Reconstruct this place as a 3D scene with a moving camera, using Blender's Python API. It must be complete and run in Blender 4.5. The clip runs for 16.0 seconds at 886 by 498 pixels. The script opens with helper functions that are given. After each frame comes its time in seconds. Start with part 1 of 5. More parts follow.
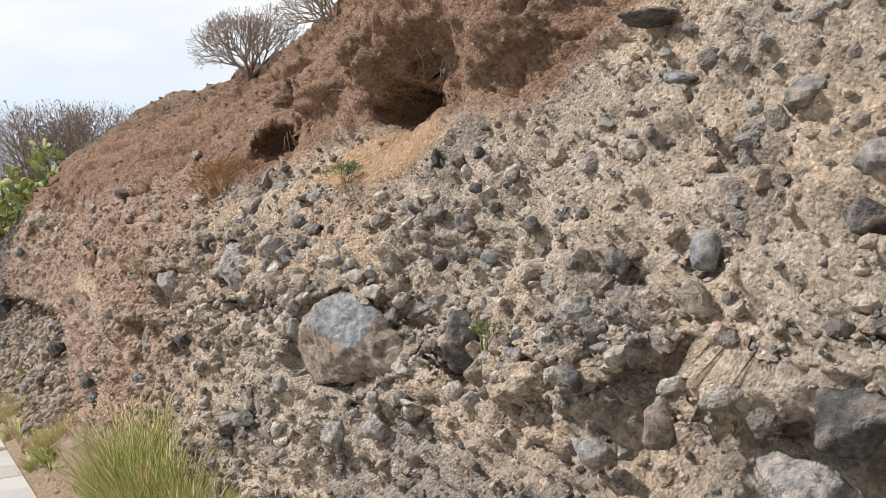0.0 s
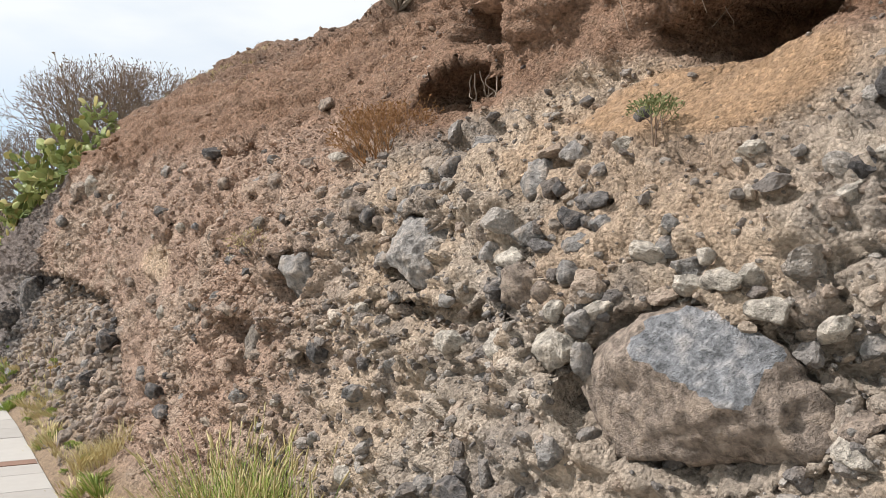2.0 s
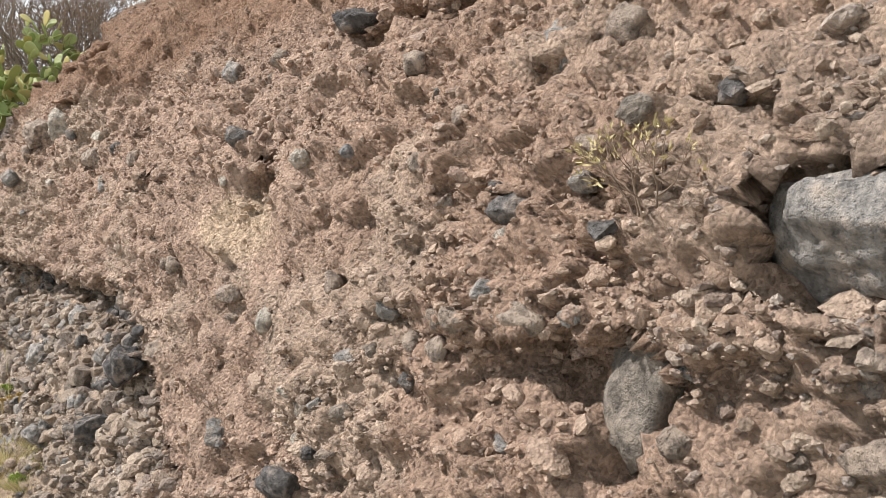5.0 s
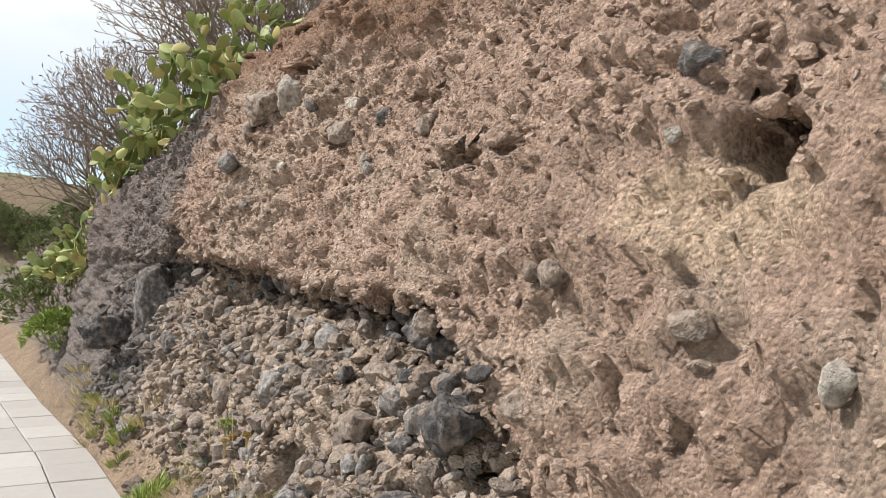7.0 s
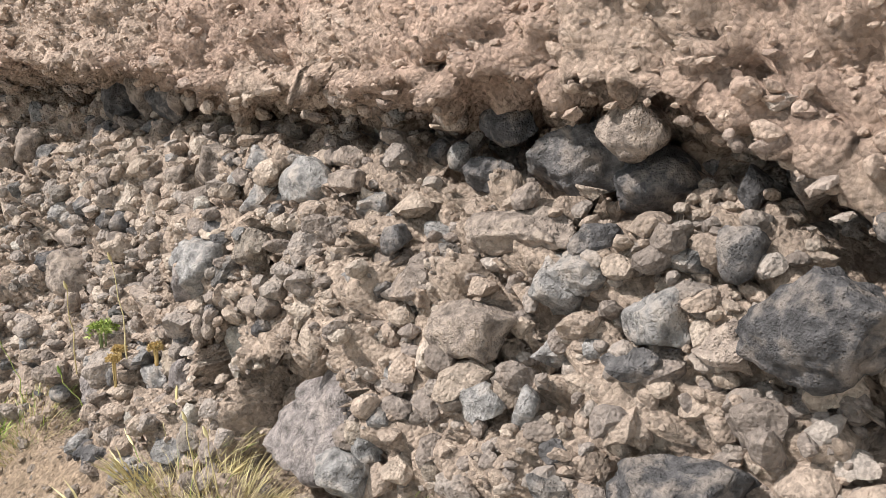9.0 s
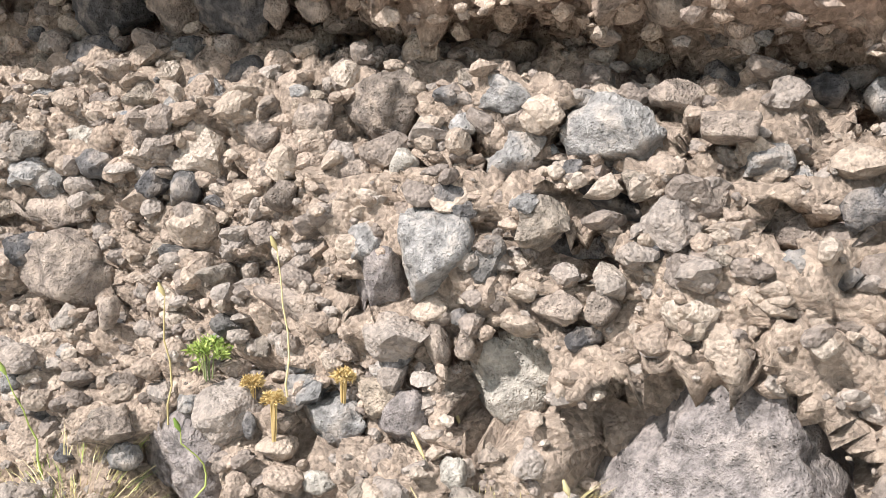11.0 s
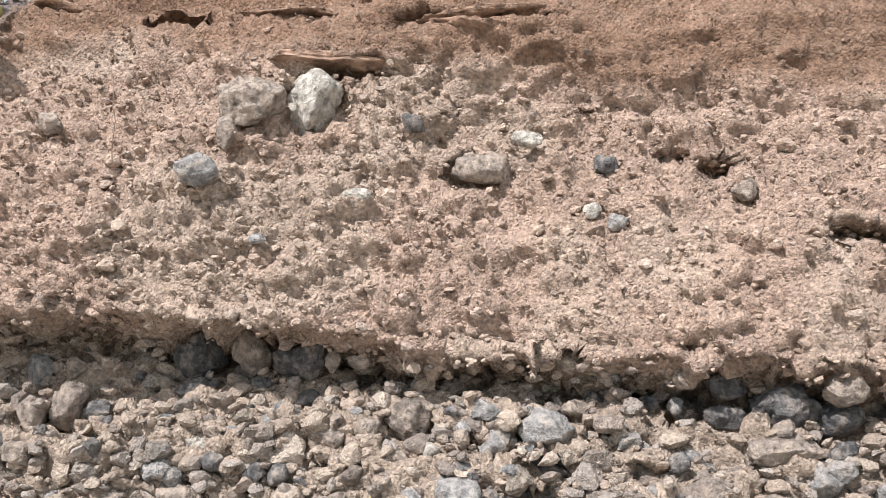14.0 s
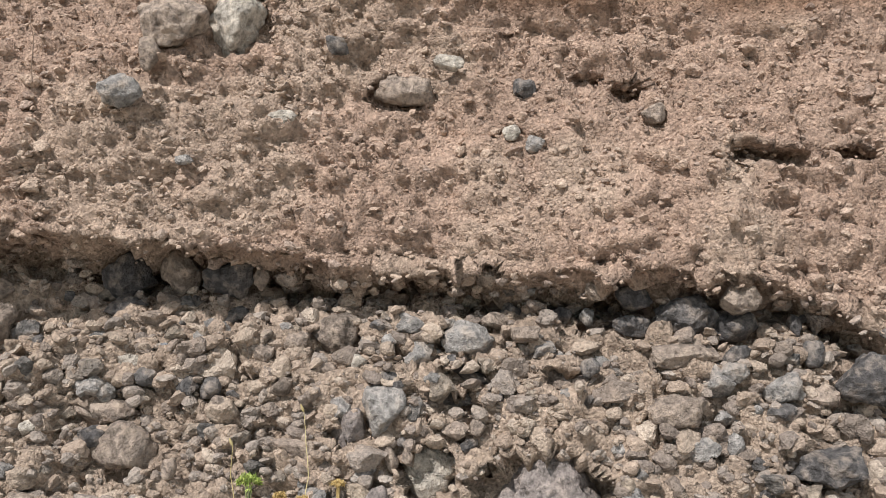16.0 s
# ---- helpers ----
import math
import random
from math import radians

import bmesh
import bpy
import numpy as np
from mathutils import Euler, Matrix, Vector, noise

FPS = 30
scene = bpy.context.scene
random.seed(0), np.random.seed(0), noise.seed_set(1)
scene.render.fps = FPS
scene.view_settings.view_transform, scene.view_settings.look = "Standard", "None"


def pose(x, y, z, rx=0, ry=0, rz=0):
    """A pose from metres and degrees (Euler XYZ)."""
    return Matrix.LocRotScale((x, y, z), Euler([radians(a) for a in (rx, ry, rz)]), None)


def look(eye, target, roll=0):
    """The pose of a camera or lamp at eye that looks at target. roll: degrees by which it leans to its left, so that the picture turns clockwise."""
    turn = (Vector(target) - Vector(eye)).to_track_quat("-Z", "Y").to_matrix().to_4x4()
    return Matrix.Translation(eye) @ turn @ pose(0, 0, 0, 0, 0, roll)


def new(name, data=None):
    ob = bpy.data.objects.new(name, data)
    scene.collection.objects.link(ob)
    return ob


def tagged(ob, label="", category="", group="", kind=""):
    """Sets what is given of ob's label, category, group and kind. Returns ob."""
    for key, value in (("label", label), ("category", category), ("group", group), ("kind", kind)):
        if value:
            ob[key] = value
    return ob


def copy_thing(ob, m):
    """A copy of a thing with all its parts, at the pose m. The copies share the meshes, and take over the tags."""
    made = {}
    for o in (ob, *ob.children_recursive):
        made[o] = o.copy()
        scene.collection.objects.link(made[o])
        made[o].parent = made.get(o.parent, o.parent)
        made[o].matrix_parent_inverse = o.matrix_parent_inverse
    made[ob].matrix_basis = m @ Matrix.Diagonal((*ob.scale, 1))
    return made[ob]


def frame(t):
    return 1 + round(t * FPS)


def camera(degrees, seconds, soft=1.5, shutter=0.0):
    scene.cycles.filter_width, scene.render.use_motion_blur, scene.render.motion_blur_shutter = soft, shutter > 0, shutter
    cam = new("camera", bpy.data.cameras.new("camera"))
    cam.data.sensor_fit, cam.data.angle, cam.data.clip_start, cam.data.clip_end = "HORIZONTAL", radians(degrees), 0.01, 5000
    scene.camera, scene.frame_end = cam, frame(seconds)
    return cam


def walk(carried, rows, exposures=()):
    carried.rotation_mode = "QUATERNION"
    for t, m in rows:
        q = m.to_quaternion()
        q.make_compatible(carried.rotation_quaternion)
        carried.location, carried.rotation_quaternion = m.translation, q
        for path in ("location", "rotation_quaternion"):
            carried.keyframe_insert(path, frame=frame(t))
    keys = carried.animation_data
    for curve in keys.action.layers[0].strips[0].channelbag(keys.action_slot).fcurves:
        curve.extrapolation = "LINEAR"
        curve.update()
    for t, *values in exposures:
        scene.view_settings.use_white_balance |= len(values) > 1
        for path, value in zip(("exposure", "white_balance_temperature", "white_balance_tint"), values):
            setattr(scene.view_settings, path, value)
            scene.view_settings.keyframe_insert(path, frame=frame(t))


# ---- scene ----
cam = camera(53.1, 16.0, soft=0.6)
PATH = [
    (0, (0.073, 0.071, 1.434), (1.103, 1.785, 1.464), -3.8),
    (0.5, (0.064, 0.561, 1.442), (0.97, 2.342, 1.515), -3.1),
    (1, (-0.001, 1.051, 1.415), (0.872, 2.849, 1.474), -1.9),
    (1.5, (0.005, 1.506, 1.413), (0.957, 3.264, 1.465), -1.3),
    (2, (0.008, 2.018, 1.413), (1.014, 3.746, 1.465), 0.5),
    (2.5, (0.025, 2.501, 1.41), (1.096, 4.19, 1.432), -0.6),
    (3, (0.085, 3.015, 1.426), (1.152, 4.706, 1.45), -1.2),
    (3.2, (0.082, 3.227, 1.411), (1.14, 4.923, 1.428), -0.7),
    (5.3, (0.07, 5.446, 1.347), (1.238, 7.069, 1.373), -0.1),
    (5.5, (0.047, 5.602, 1.368), (1.183, 7.248, 1.412), -0.2),
    (6, (-0.039, 6.012, 1.374), (0.988, 7.727, 1.431), -0.0),
    (6.5, (-0.021, 6.485, 1.352), (0.913, 8.253, 1.398), 1.1),
    (7, (-0.035, 6.95, 1.328), (0.891, 8.722, 1.371), 1.1),
    (7.5, (-0.014, 7.399, 1.339), (0.933, 9.16, 1.378), 0.9),
    (8, (-0.016, 7.853, 1.333), (0.979, 9.588, 1.31), 2.8),
    (8.2, (-0.038, 8.042, 1.294), (1.018, 9.737, 1.187), 2.4),
    (10.3, (-0.147, 9.934, 1.139), (1.608, 10.804, 0.739), 1.0),
    (10.5, (-0.188, 10.073, 1.123), (1.587, 10.906, 0.732), 1.7),
    (11, (-0.34, 10.423, 1.096), (1.48, 11.153, 0.7), 1.8),
    (11.5, (-0.49, 10.725, 1.049), (1.371, 11.344, 0.659), -0.9),
    (12, (-0.843, 10.811, 0.999), (1.103, 11.215, 0.776), -4.0),
    (12.5, (-1.178, 10.732, 1.041), (0.8, 11.012, 0.938), -2.5),
    (13, (-1.439, 10.665, 1.059), (0.539, 10.96, 1.066), -0.7),
    (13.5, (-1.722, 10.732, 1.073), (0.256, 10.978, 1.237), -0.2),
    (14, (-1.866, 10.786, 1.129), (0.098, 11.005, 1.438), 0.9),
    (14.5, (-1.901, 10.811, 1.163), (0.033, 10.971, 1.646), 0.3),
    (15, (-1.907, 10.839, 1.187), (0.013, 10.957, 1.732), -0.1),
    (15.5, (-1.906, 10.861, 1.15), (0.056, 10.92, 1.531), -0.1),
    (16, (-1.995, 10.788, 1.097), (0.0, 10.83, 1.237), -0.0),
]

EXPOSURE = [(0.0, 0.1, 6500, 10), (1.5, 0.1, 6500, 10), (3.0, 0.12, 6500, 10), (5.5, 0.28, 6500, 10), (6.5, 0.15, 6500, 10), (8.0, 0.22, 6450, 10), (10.5, 0.82, 6250, 10),
            (11.5, 0.84, 6250, 10), (12.5, 0.66, 6150, 10), (13.5, 0.66, 6050, 10), (14.0, 0.52, 6100, 10), (15.0, 0.1, 6350, 10), (16.0, 0.06, 6400, 10)]
walk(cam, [(t, look(eye, target, roll)) for t, eye, target, roll in PATH], exposures=EXPOSURE)

# ---- world and sun ----
SUN_UP, SUN_AROUND = 48.0, 304.0   # degrees: height, and way clockwise from +y
world = bpy.data.worlds.new("sky")
scene.world = world
world.use_nodes = True
wn, wl = world.node_tree.nodes, world.node_tree.links
wn.clear()
sky = wn.new("ShaderNodeTexSky")
sky.sky_type, sky.sun_disc = "NISHITA", False
sky.dust_density, sky.ozone_density = 0.2, 4.0
sky.sun_elevation, sky.sun_rotation = radians(SUN_UP), radians(SUN_AROUND)
sky_bg = wn.new("ShaderNodeBackground")
sky_bg.inputs["Strength"].default_value = 0.14
cloud_bg = wn.new("ShaderNodeBackground")
cloud_bg.inputs["Color"].default_value = (0.95, 0.985, 1.0, 1)
cloud_bg.inputs["Strength"].default_value = 0.95
coord = wn.new("ShaderNodeTexCoord")
stretch = wn.new("ShaderNodeMapping")
stretch.inputs["Scale"].default_value = (1.0, 1.0, 3.2)
cloud = wn.new("ShaderNodeTexNoise")
cloud.inputs["Scale"].default_value, cloud.inputs["Detail"].default_value = 1.7, 7.0
ramp = wn.new("ShaderNodeValToRGB")
ramp.color_ramp.elements[0].position, ramp.color_ramp.elements[1].position = 0.34, 0.56
ramp.color_ramp.elements[0].color = (0.5, 0.5, 0.5, 1)
mix, out = wn.new("ShaderNodeMixShader"), wn.new("ShaderNodeOutputWorld")
wl.new(coord.outputs["Generated"], stretch.inputs["Vector"])
wl.new(stretch.outputs["Vector"], cloud.inputs["Vector"])
wl.new(cloud.outputs["Fac"], ramp.inputs["Fac"])
# the cloud thins out towards the horizon
split = wn.new("ShaderNodeSeparateXYZ")
wl.new(coord.outputs["Generated"], split.inputs["Vector"])
clear = wn.new("ShaderNodeMapRange")
clear.inputs["From Min"].default_value, clear.inputs["From Max"].default_value = 0.05, 0.25
clear.inputs["To Min"].default_value, clear.inputs["To Max"].default_value = 0.08, 1.0
wl.new(split.outputs["Z"], clear.inputs["Value"])
cover = wn.new("ShaderNodeMath")
cover.operation = "MULTIPLY"
wl.new(ramp.outputs["Color"], cover.inputs[0])
wl.new(clear.outputs["Result"], cover.inputs[1])
wl.new(cover.outputs[0], mix.inputs["Fac"])
wl.new(sky.outputs["Color"], sky_bg.inputs["Color"])
wl.new(sky_bg.outputs["Background"], mix.inputs[1])
wl.new(cloud_bg.outputs["Background"], mix.inputs[2])
wl.new(mix.outputs["Shader"], out.inputs["Surface"])

sun = new("sun", bpy.data.lights.new("sun", "SUN"))
sun.data.energy, sun.data.angle, sun.data.color = 5.0, radians(2.0), (1.0, 0.955, 0.925)
_a, _e = radians(SUN_AROUND), radians(SUN_UP)
sun.matrix_world = look((math.sin(_a) * math.cos(_e) * 30, math.cos(_a) * math.cos(_e) * 30 + 8, math.sin(_e) * 30), (0, 8, 0))


# ---- materials ----
def material(name, rough=0.9):
    m = bpy.data.materials.new(name)
    m.use_nodes = True
    nodes, links = m.node_tree.nodes, m.node_tree.links
    b = nodes["Principled BSDF"]
    b.inputs["Roughness"].default_value = rough
    b.inputs["Specular IOR Level"].default_value = 0.25
    return m, nodes, links, b


def noise_node(nodes, links, scale, detail=6.0, rough=0.6, where=None):
    n = nodes.new("ShaderNodeTexNoise")
    n.inputs["Scale"].default_value, n.inputs["Detail"].default_value, n.inputs["Roughness"].default_value = scale, detail, rough
    if where:
        links.new(where, n.inputs["Vector"])
    return n


def spread(nodes, links, value, low, high, a=0.3, b=0.7):
    """Maps a value from a..b to low..high."""
    r = nodes.new("ShaderNodeMapRange")
    r.inputs["From Min"].default_value, r.inputs["From Max"].default_value = a, b
    r.inputs["To Min"].default_value, r.inputs["To Max"].default_value = low, high
    links.new(value, r.inputs["Value"])
    return r.outputs["Result"]


def times(nodes, links, colour, factor):
    v = nodes.new("ShaderNodeVectorMath")
    v.operation = "SCALE"
    links.new(colour, v.inputs[0])
    links.new(factor, v.inputs["Scale"])
    return v.outputs["Vector"]


def bumped(nodes, links, b, heights, strength, distance):
    bump = nodes.new("ShaderNodeBump")
    bump.inputs["Strength"].default_value, bump.inputs["Distance"].default_value = strength, distance
    total = heights[0]
    for h in heights[1:]:
        add = nodes.new("ShaderNodeMath")
        links.new(total, add.inputs[0])
        links.new(h, add.inputs[1])
        total = add.outputs[0]
    links.new(total, bump.inputs["Height"])
    links.new(bump.outputs["Normal"], b.inputs["Normal"])


def blend(nodes, links, fac, a, b):
    m = nodes.new("ShaderNodeMix")
    m.data_type = "RGBA"
    for socket, v in ((m.inputs["Factor"], fac), (m.inputs["A"], a), (m.inputs["B"], b)):
        if isinstance(v, (tuple, float)):
            socket.default_value = (*v, 1) if isinstance(v, tuple) else v
        else:
            links.new(v, socket)
    return m.outputs["Result"]


def earth_material(name, grain, relief, pebbly, speckle=1.0):
    """Earth or stone whose own colour stands in the mesh's attribute; grain and stains come on top."""
    m, nodes, links, b = material(name, 0.95)
    at = nodes.new("ShaderNodeAttribute")
    at.attribute_name = "earth"
    tc = nodes.new("ShaderNodeTexCoord")
    fine = noise_node(nodes, links, grain, 9.0, 0.72, tc.outputs["Object"])
    broad = noise_node(nodes, links, grain * 0.07, 4.0, 0.6, tc.outputs["Object"])
    warm = noise_node(nodes, links, grain * 0.25, 5.0, 0.6, tc.outputs["Object"])
    c = times(nodes, links, at.outputs["Color"], spread(nodes, links, fine.outputs["Fac"], 1 - 0.5 * speckle, 1 + 0.5 * speckle))
    c = times(nodes, links, c, spread(nodes, links, broad.outputs["Fac"], 0.84, 1.16))
    c = blend(nodes, links, spread(nodes, links, warm.outputs["Fac"], 0.0, 0.3, 0.5, 0.75), c, (0.44, 0.33, 0.24))
    cells = nodes.new("ShaderNodeTexVoronoi")
    cells.inputs["Scale"].default_value = pebbly
    links.new(tc.outputs["Object"], cells.inputs["Vector"])
    tone = nodes.new("ShaderNodeRGBToBW")
    links.new(cells.outputs["Color"], tone.inputs["Color"])
    c = times(nodes, links, c, spread(nodes, links, tone.outputs["Val"], 1 - 0.36 * speckle, 1 + 0.3 * speckle, 0.1, 0.9))
    links.new(c, b.inputs["Base Color"])
    flip = spread(nodes, links, cells.outputs["Distance"], 0.45, 0.0, 0.0, 0.6)
    bumped(nodes, links, b, (fine.outputs["Fac"], flip), 0.9, relief)
    return m


def rock_material(name, low, high, dust=(0.42, 0.335, 0.26), dusty=0.5, grain=34.0):
    """Lava rock: two tones by the stone's own chance, mottled, pitted, with dust caught in patches."""
    m, nodes, links, b = material(name, 0.85)
    info = nodes.new("ShaderNodeObjectInfo")
    pos = nodes.new("ShaderNodeNewGeometry").outputs["Position"]
    fine = noise_node(nodes, links, grain, 8.0, 0.7, pos)
    mid = noise_node(nodes, links, grain * 0.5, 5.0, 0.6, pos)
    c = blend(nodes, links, info.outputs["Random"], low, high)
    c = times(nodes, links, c, spread(nodes, links, fine.outputs["Fac"], 0.38, 1.6))
    c = times(nodes, links, c, spread(nodes, links, mid.outputs["Fac"], 0.8, 1.2))
    c = blend(nodes, links, spread(nodes, links, mid.outputs["Fac"], 0.0, dusty, 0.5, 0.72), c, dust)
    links.new(c, b.inputs["Base Color"])
    pits = nodes.new("ShaderNodeTexVoronoi")
    pits.inputs["Scale"].default_value = grain * 3.5
    links.new(pos, pits.inputs["Vector"])
    bumped(nodes, links, b, (fine.outputs["Fac"], mid.outputs["Fac"], spread(nodes, links, pits.outputs["Distance"], 0.0, 0.3, 0.0, 0.35)), 1.0, 0.02)
    return m


def plain_material(name, low, high, rough=0.8, scale=20.0, relief=0.0, random_part=0.5, through_light=0.0):
    m, nodes, links, b = material(name, rough)
    info, tc = nodes.new("ShaderNodeObjectInfo"), nodes.new("ShaderNodeTexCoord")
    geo = nodes.new("ShaderNodeNewGeometry")
    n = noise_node(nodes, links, scale, 5.0, 0.6, tc.outputs["Object"])
    chance = nodes.new("ShaderNodeMath")
    chance.operation = "FRACT"
    add = nodes.new("ShaderNodeMath")
    links.new(info.outputs["Random"], add.inputs[0])
    links.new(geo.outputs["Random Per Island"], add.inputs[1])
    links.new(add.outputs[0], chance.inputs[0])
    f = blend(nodes, links, random_part, n.outputs["Color"], chance.outputs[0])
    bw = nodes.new("ShaderNodeRGBToBW")
    links.new(f, bw.inputs["Color"])
    c = blend(nodes, links, spread(nodes, links, bw.outputs["Val"], 0.0, 1.0, 0.2, 0.8), low, high)
    links.new(c, b.inputs["Base Color"])
    if relief:
        bumped(nodes, links, b, (n.outputs["Fac"],), 0.6, relief)
    if through_light:
        b.inputs["Transmission Weight"].default_value = 0.0
        b.inputs["Subsurface Weight"].default_value = through_light
        b.inputs["Subsurface Radius"].default_value = (0.01, 0.012, 0.004)
    return m


EARTH = earth_material("weathered_earth", 48.0, 0.032, 70.0, 0.8)
PEBBLE = earth_material("pebble_rock", 60.0, 0.012, 110.0, 0.6)
GREY = rock_material("grey_lava", (0.215, 0.203, 0.19), (0.32, 0.298, 0.275), dusty=0.75)
BLUE = rock_material("blue_grey_lava", (0.21, 0.214, 0.222), (0.27, 0.274, 0.282), dusty=0.4)
DARK = rock_material("dark_lava", (0.09, 0.084, 0.082), (0.16, 0.148, 0.14), dusty=0.6)
BROWN = rock_material("brown_lava", (0.22, 0.178, 0.145), (0.33, 0.265, 0.215), dusty=0.75)
PALE = rock_material("pale_stone", (0.40, 0.36, 0.305), (0.48, 0.43, 0.365), dusty=0.3)
UMBER = rock_material("umber_lava", (0.215, 0.185, 0.17), (0.26, 0.225, 0.205), dusty=0.3)
MIXED = rock_material("mixed_stone", (0.12, 0.115, 0.11), (0.36, 0.29, 0.22), dusty=0.5)
SLAB = plain_material("concrete_paving", (0.33, 0.31, 0.285), (0.43, 0.41, 0.38), 0.9, 9.0, 0.004, 0.45)
JOINT = plain_material("dark_joint", (0.10, 0.09, 0.08), (0.16, 0.14, 0.12), 0.95, 30.0)
RUST = plain_material("rusty_iron", (0.16, 0.10, 0.075), (0.24, 0.15, 0.11), 0.75, 40.0, 0.004)
GROUND = plain_material("dry_ground", (0.22, 0.17, 0.12), (0.34, 0.27, 0.19), 0.95, 0.6, 0.02, 0.0)
PAD = plain_material("cactus_pad", (0.15, 0.20, 0.06), (0.36, 0.39, 0.14), 0.55, 7.0, 0.004, 0.7, 0.05)
PAD_OLD = plain_material("yellowed_pad", (0.38, 0.33, 0.12), (0.48, 0.42, 0.18), 0.6, 7.0, 0.004, 0.7)
WOOD = plain_material("grey_stem", (0.17, 0.135, 0.105), (0.29, 0.235, 0.185), 0.85, 15.0, 0.003, 0.4)
TWIG = plain_material("dry_twig", (0.17, 0.12, 0.09), (0.31, 0.23, 0.17), 0.85, 15.0, 0.0, 0.6)
TUFT = plain_material("withered_leaf", (0.20, 0.14, 0.10), (0.32, 0.235, 0.17), 0.8, 15.0, 0.0, 0.8)
BROWNTWIG = plain_material("brown_twig", (0.22, 0.115, 0.05), (0.36, 0.20, 0.09), 0.85, 15.0, 0.0, 0.7)
STRAW = plain_material("straw", (0.42, 0.34, 0.16), (0.62, 0.53, 0.29), 0.7, 10.0, 0.0, 0.8, 0.05)
BLADE = plain_material("green_blade", (0.15, 0.22, 0.04), (0.40, 0.46, 0.13), 0.6, 10.0, 0.0, 0.8, 0.05)
LEAF = plain_material("small_leaf", (0.11, 0.14, 0.05), (0.25, 0.27, 0.12), 0.6, 10.0, 0.0, 0.8)
YELLOW = plain_material("dry_yellow_plant", (0.42, 0.29, 0.11), (0.56, 0.42, 0.19), 0.8, 10.0, 0.0, 0.8)
ROOT = plain_material("pale_root", (0.30, 0.24, 0.19), (0.44, 0.37, 0.30), 0.85, 15.0, 0.0, 0.6)
PETAL = plain_material("white_petal", (0.72, 0.70, 0.62), (0.80, 0.79, 0.74), 0.7, 10.0)


# ---- helpers of the scene ----
def mesh_of(name, verts, faces, mat, smooth=True):
    """A mesh from arrays of places and of triangles or quads."""
    verts, me = np.asarray(verts, np.float32), bpy.data.meshes.new(name)
    if isinstance(faces, np.ndarray):
        n, k = faces.shape
        me.vertices.add(len(verts))
        me.vertices.foreach_set("co", verts.ravel())
        me.loops.add(n * k)
        me.loops.foreach_set("vertex_index", faces.astype(np.int32).ravel())
        me.polygons.add(n)
        me.polygons.foreach_set("loop_start", np.arange(0, n * k, k, dtype=np.int32))
        me.polygons.foreach_set("loop_total", np.full(n, k, np.int32))
        me.update(calc_edges=True)
    else:
        me.from_pydata([tuple(v) for v in verts], [], faces)
    me.polygons.foreach_set("use_smooth", np.full(len(me.polygons), smooth))
    me.materials.append(mat)
    me.update()
    return me


def paint(me, colours):
    """Each vertex's own earth colour."""
    a = me.color_attributes.new("earth", "FLOAT_COLOR", "POINT")
    a.data.foreach_set("color", np.concatenate([colours, np.ones((len(colours), 1))], 1).astype(np.float32).ravel())


def part(name, me, parent, label="", m=None):
    ob = new(name, me)
    ob.parent = parent
    if m is not None:
        ob.matrix_local = m
    return tagged(ob, label)


def lattice(ix, iy, iz, seed):
    h = (ix.astype(np.int64) * 374761393 + iy.astype(np.int64) * 668265263 + iz.astype(np.int64) * 2147483647 + seed * 974711) & 0x7FFFFFFF
    h = ((h ^ (h >> 13)) * 1274126177) & 0x7FFFFFFF
    h = ((h ^ (h >> 15)) * 1911520717) & 0x7FFFFFFF
    return ((h ^ (h >> 14)) & 0xFFFFFF) / 0xFFFFFF


def value_noise(p, scale, seed):
    """Smooth chance between -1 and 1; scale: waves a metre."""
    q = p * scale
    i = np.floor(q).astype(np.int64)
    f = q - i
    f = f * f * (3 - 2 * f)
    total = 0
    for dx in (0, 1):
        for dy in (0, 1):
            for dz in (0, 1):
                w = (f[:, 0] if dx else 1 - f[:, 0]) * (f[:, 1] if dy else 1 - f[:, 1]) * (f[:, 2] if dz else 1 - f[:, 2])
                total = total + w * lattice(i[:, 0] + dx, i[:, 1] + dy, i[:, 2] + dz, seed)
    return total * 2 - 1


def layered(p, scale, seed, octaves=3):
    return sum(value_noise(p, scale * 2 ** k, seed + k) * 0.5 ** k for k in range(octaves))


def lumps(p, scale, seed):
    """Rounded lumps of chance size in cells: height 0..1, and each lump's own chance."""
    q = p * scale
    i = np.floor(q).astype(np.int64)
    best, own = np.full(len(p), 9.0), np.zeros(len(p))
    for dx in (-1, 0, 1):
        for dy in (-1, 0, 1):
            for dz in (-1, 0, 1):
                c = i + (dx, dy, dz)
                a, b, e = (lattice(c[:, 0], c[:, 1], c[:, 2], seed + k) for k in (1, 2, 3))
                d = (c[:, 0] + a - q[:, 0]) ** 2 + (c[:, 1] + b - q[:, 1]) ** 2 + (c[:, 2] + e - q[:, 2]) ** 2
                near = d < best
                best[near], own[near] = d[near], a[near]
    return np.sqrt(np.clip(1 - best * 1.6, 0, 1)), own


def ease(a, b, v):
    f = np.clip((v - a) / (b - a), 0, 1)
    return f * f * (3 - 2 * f)

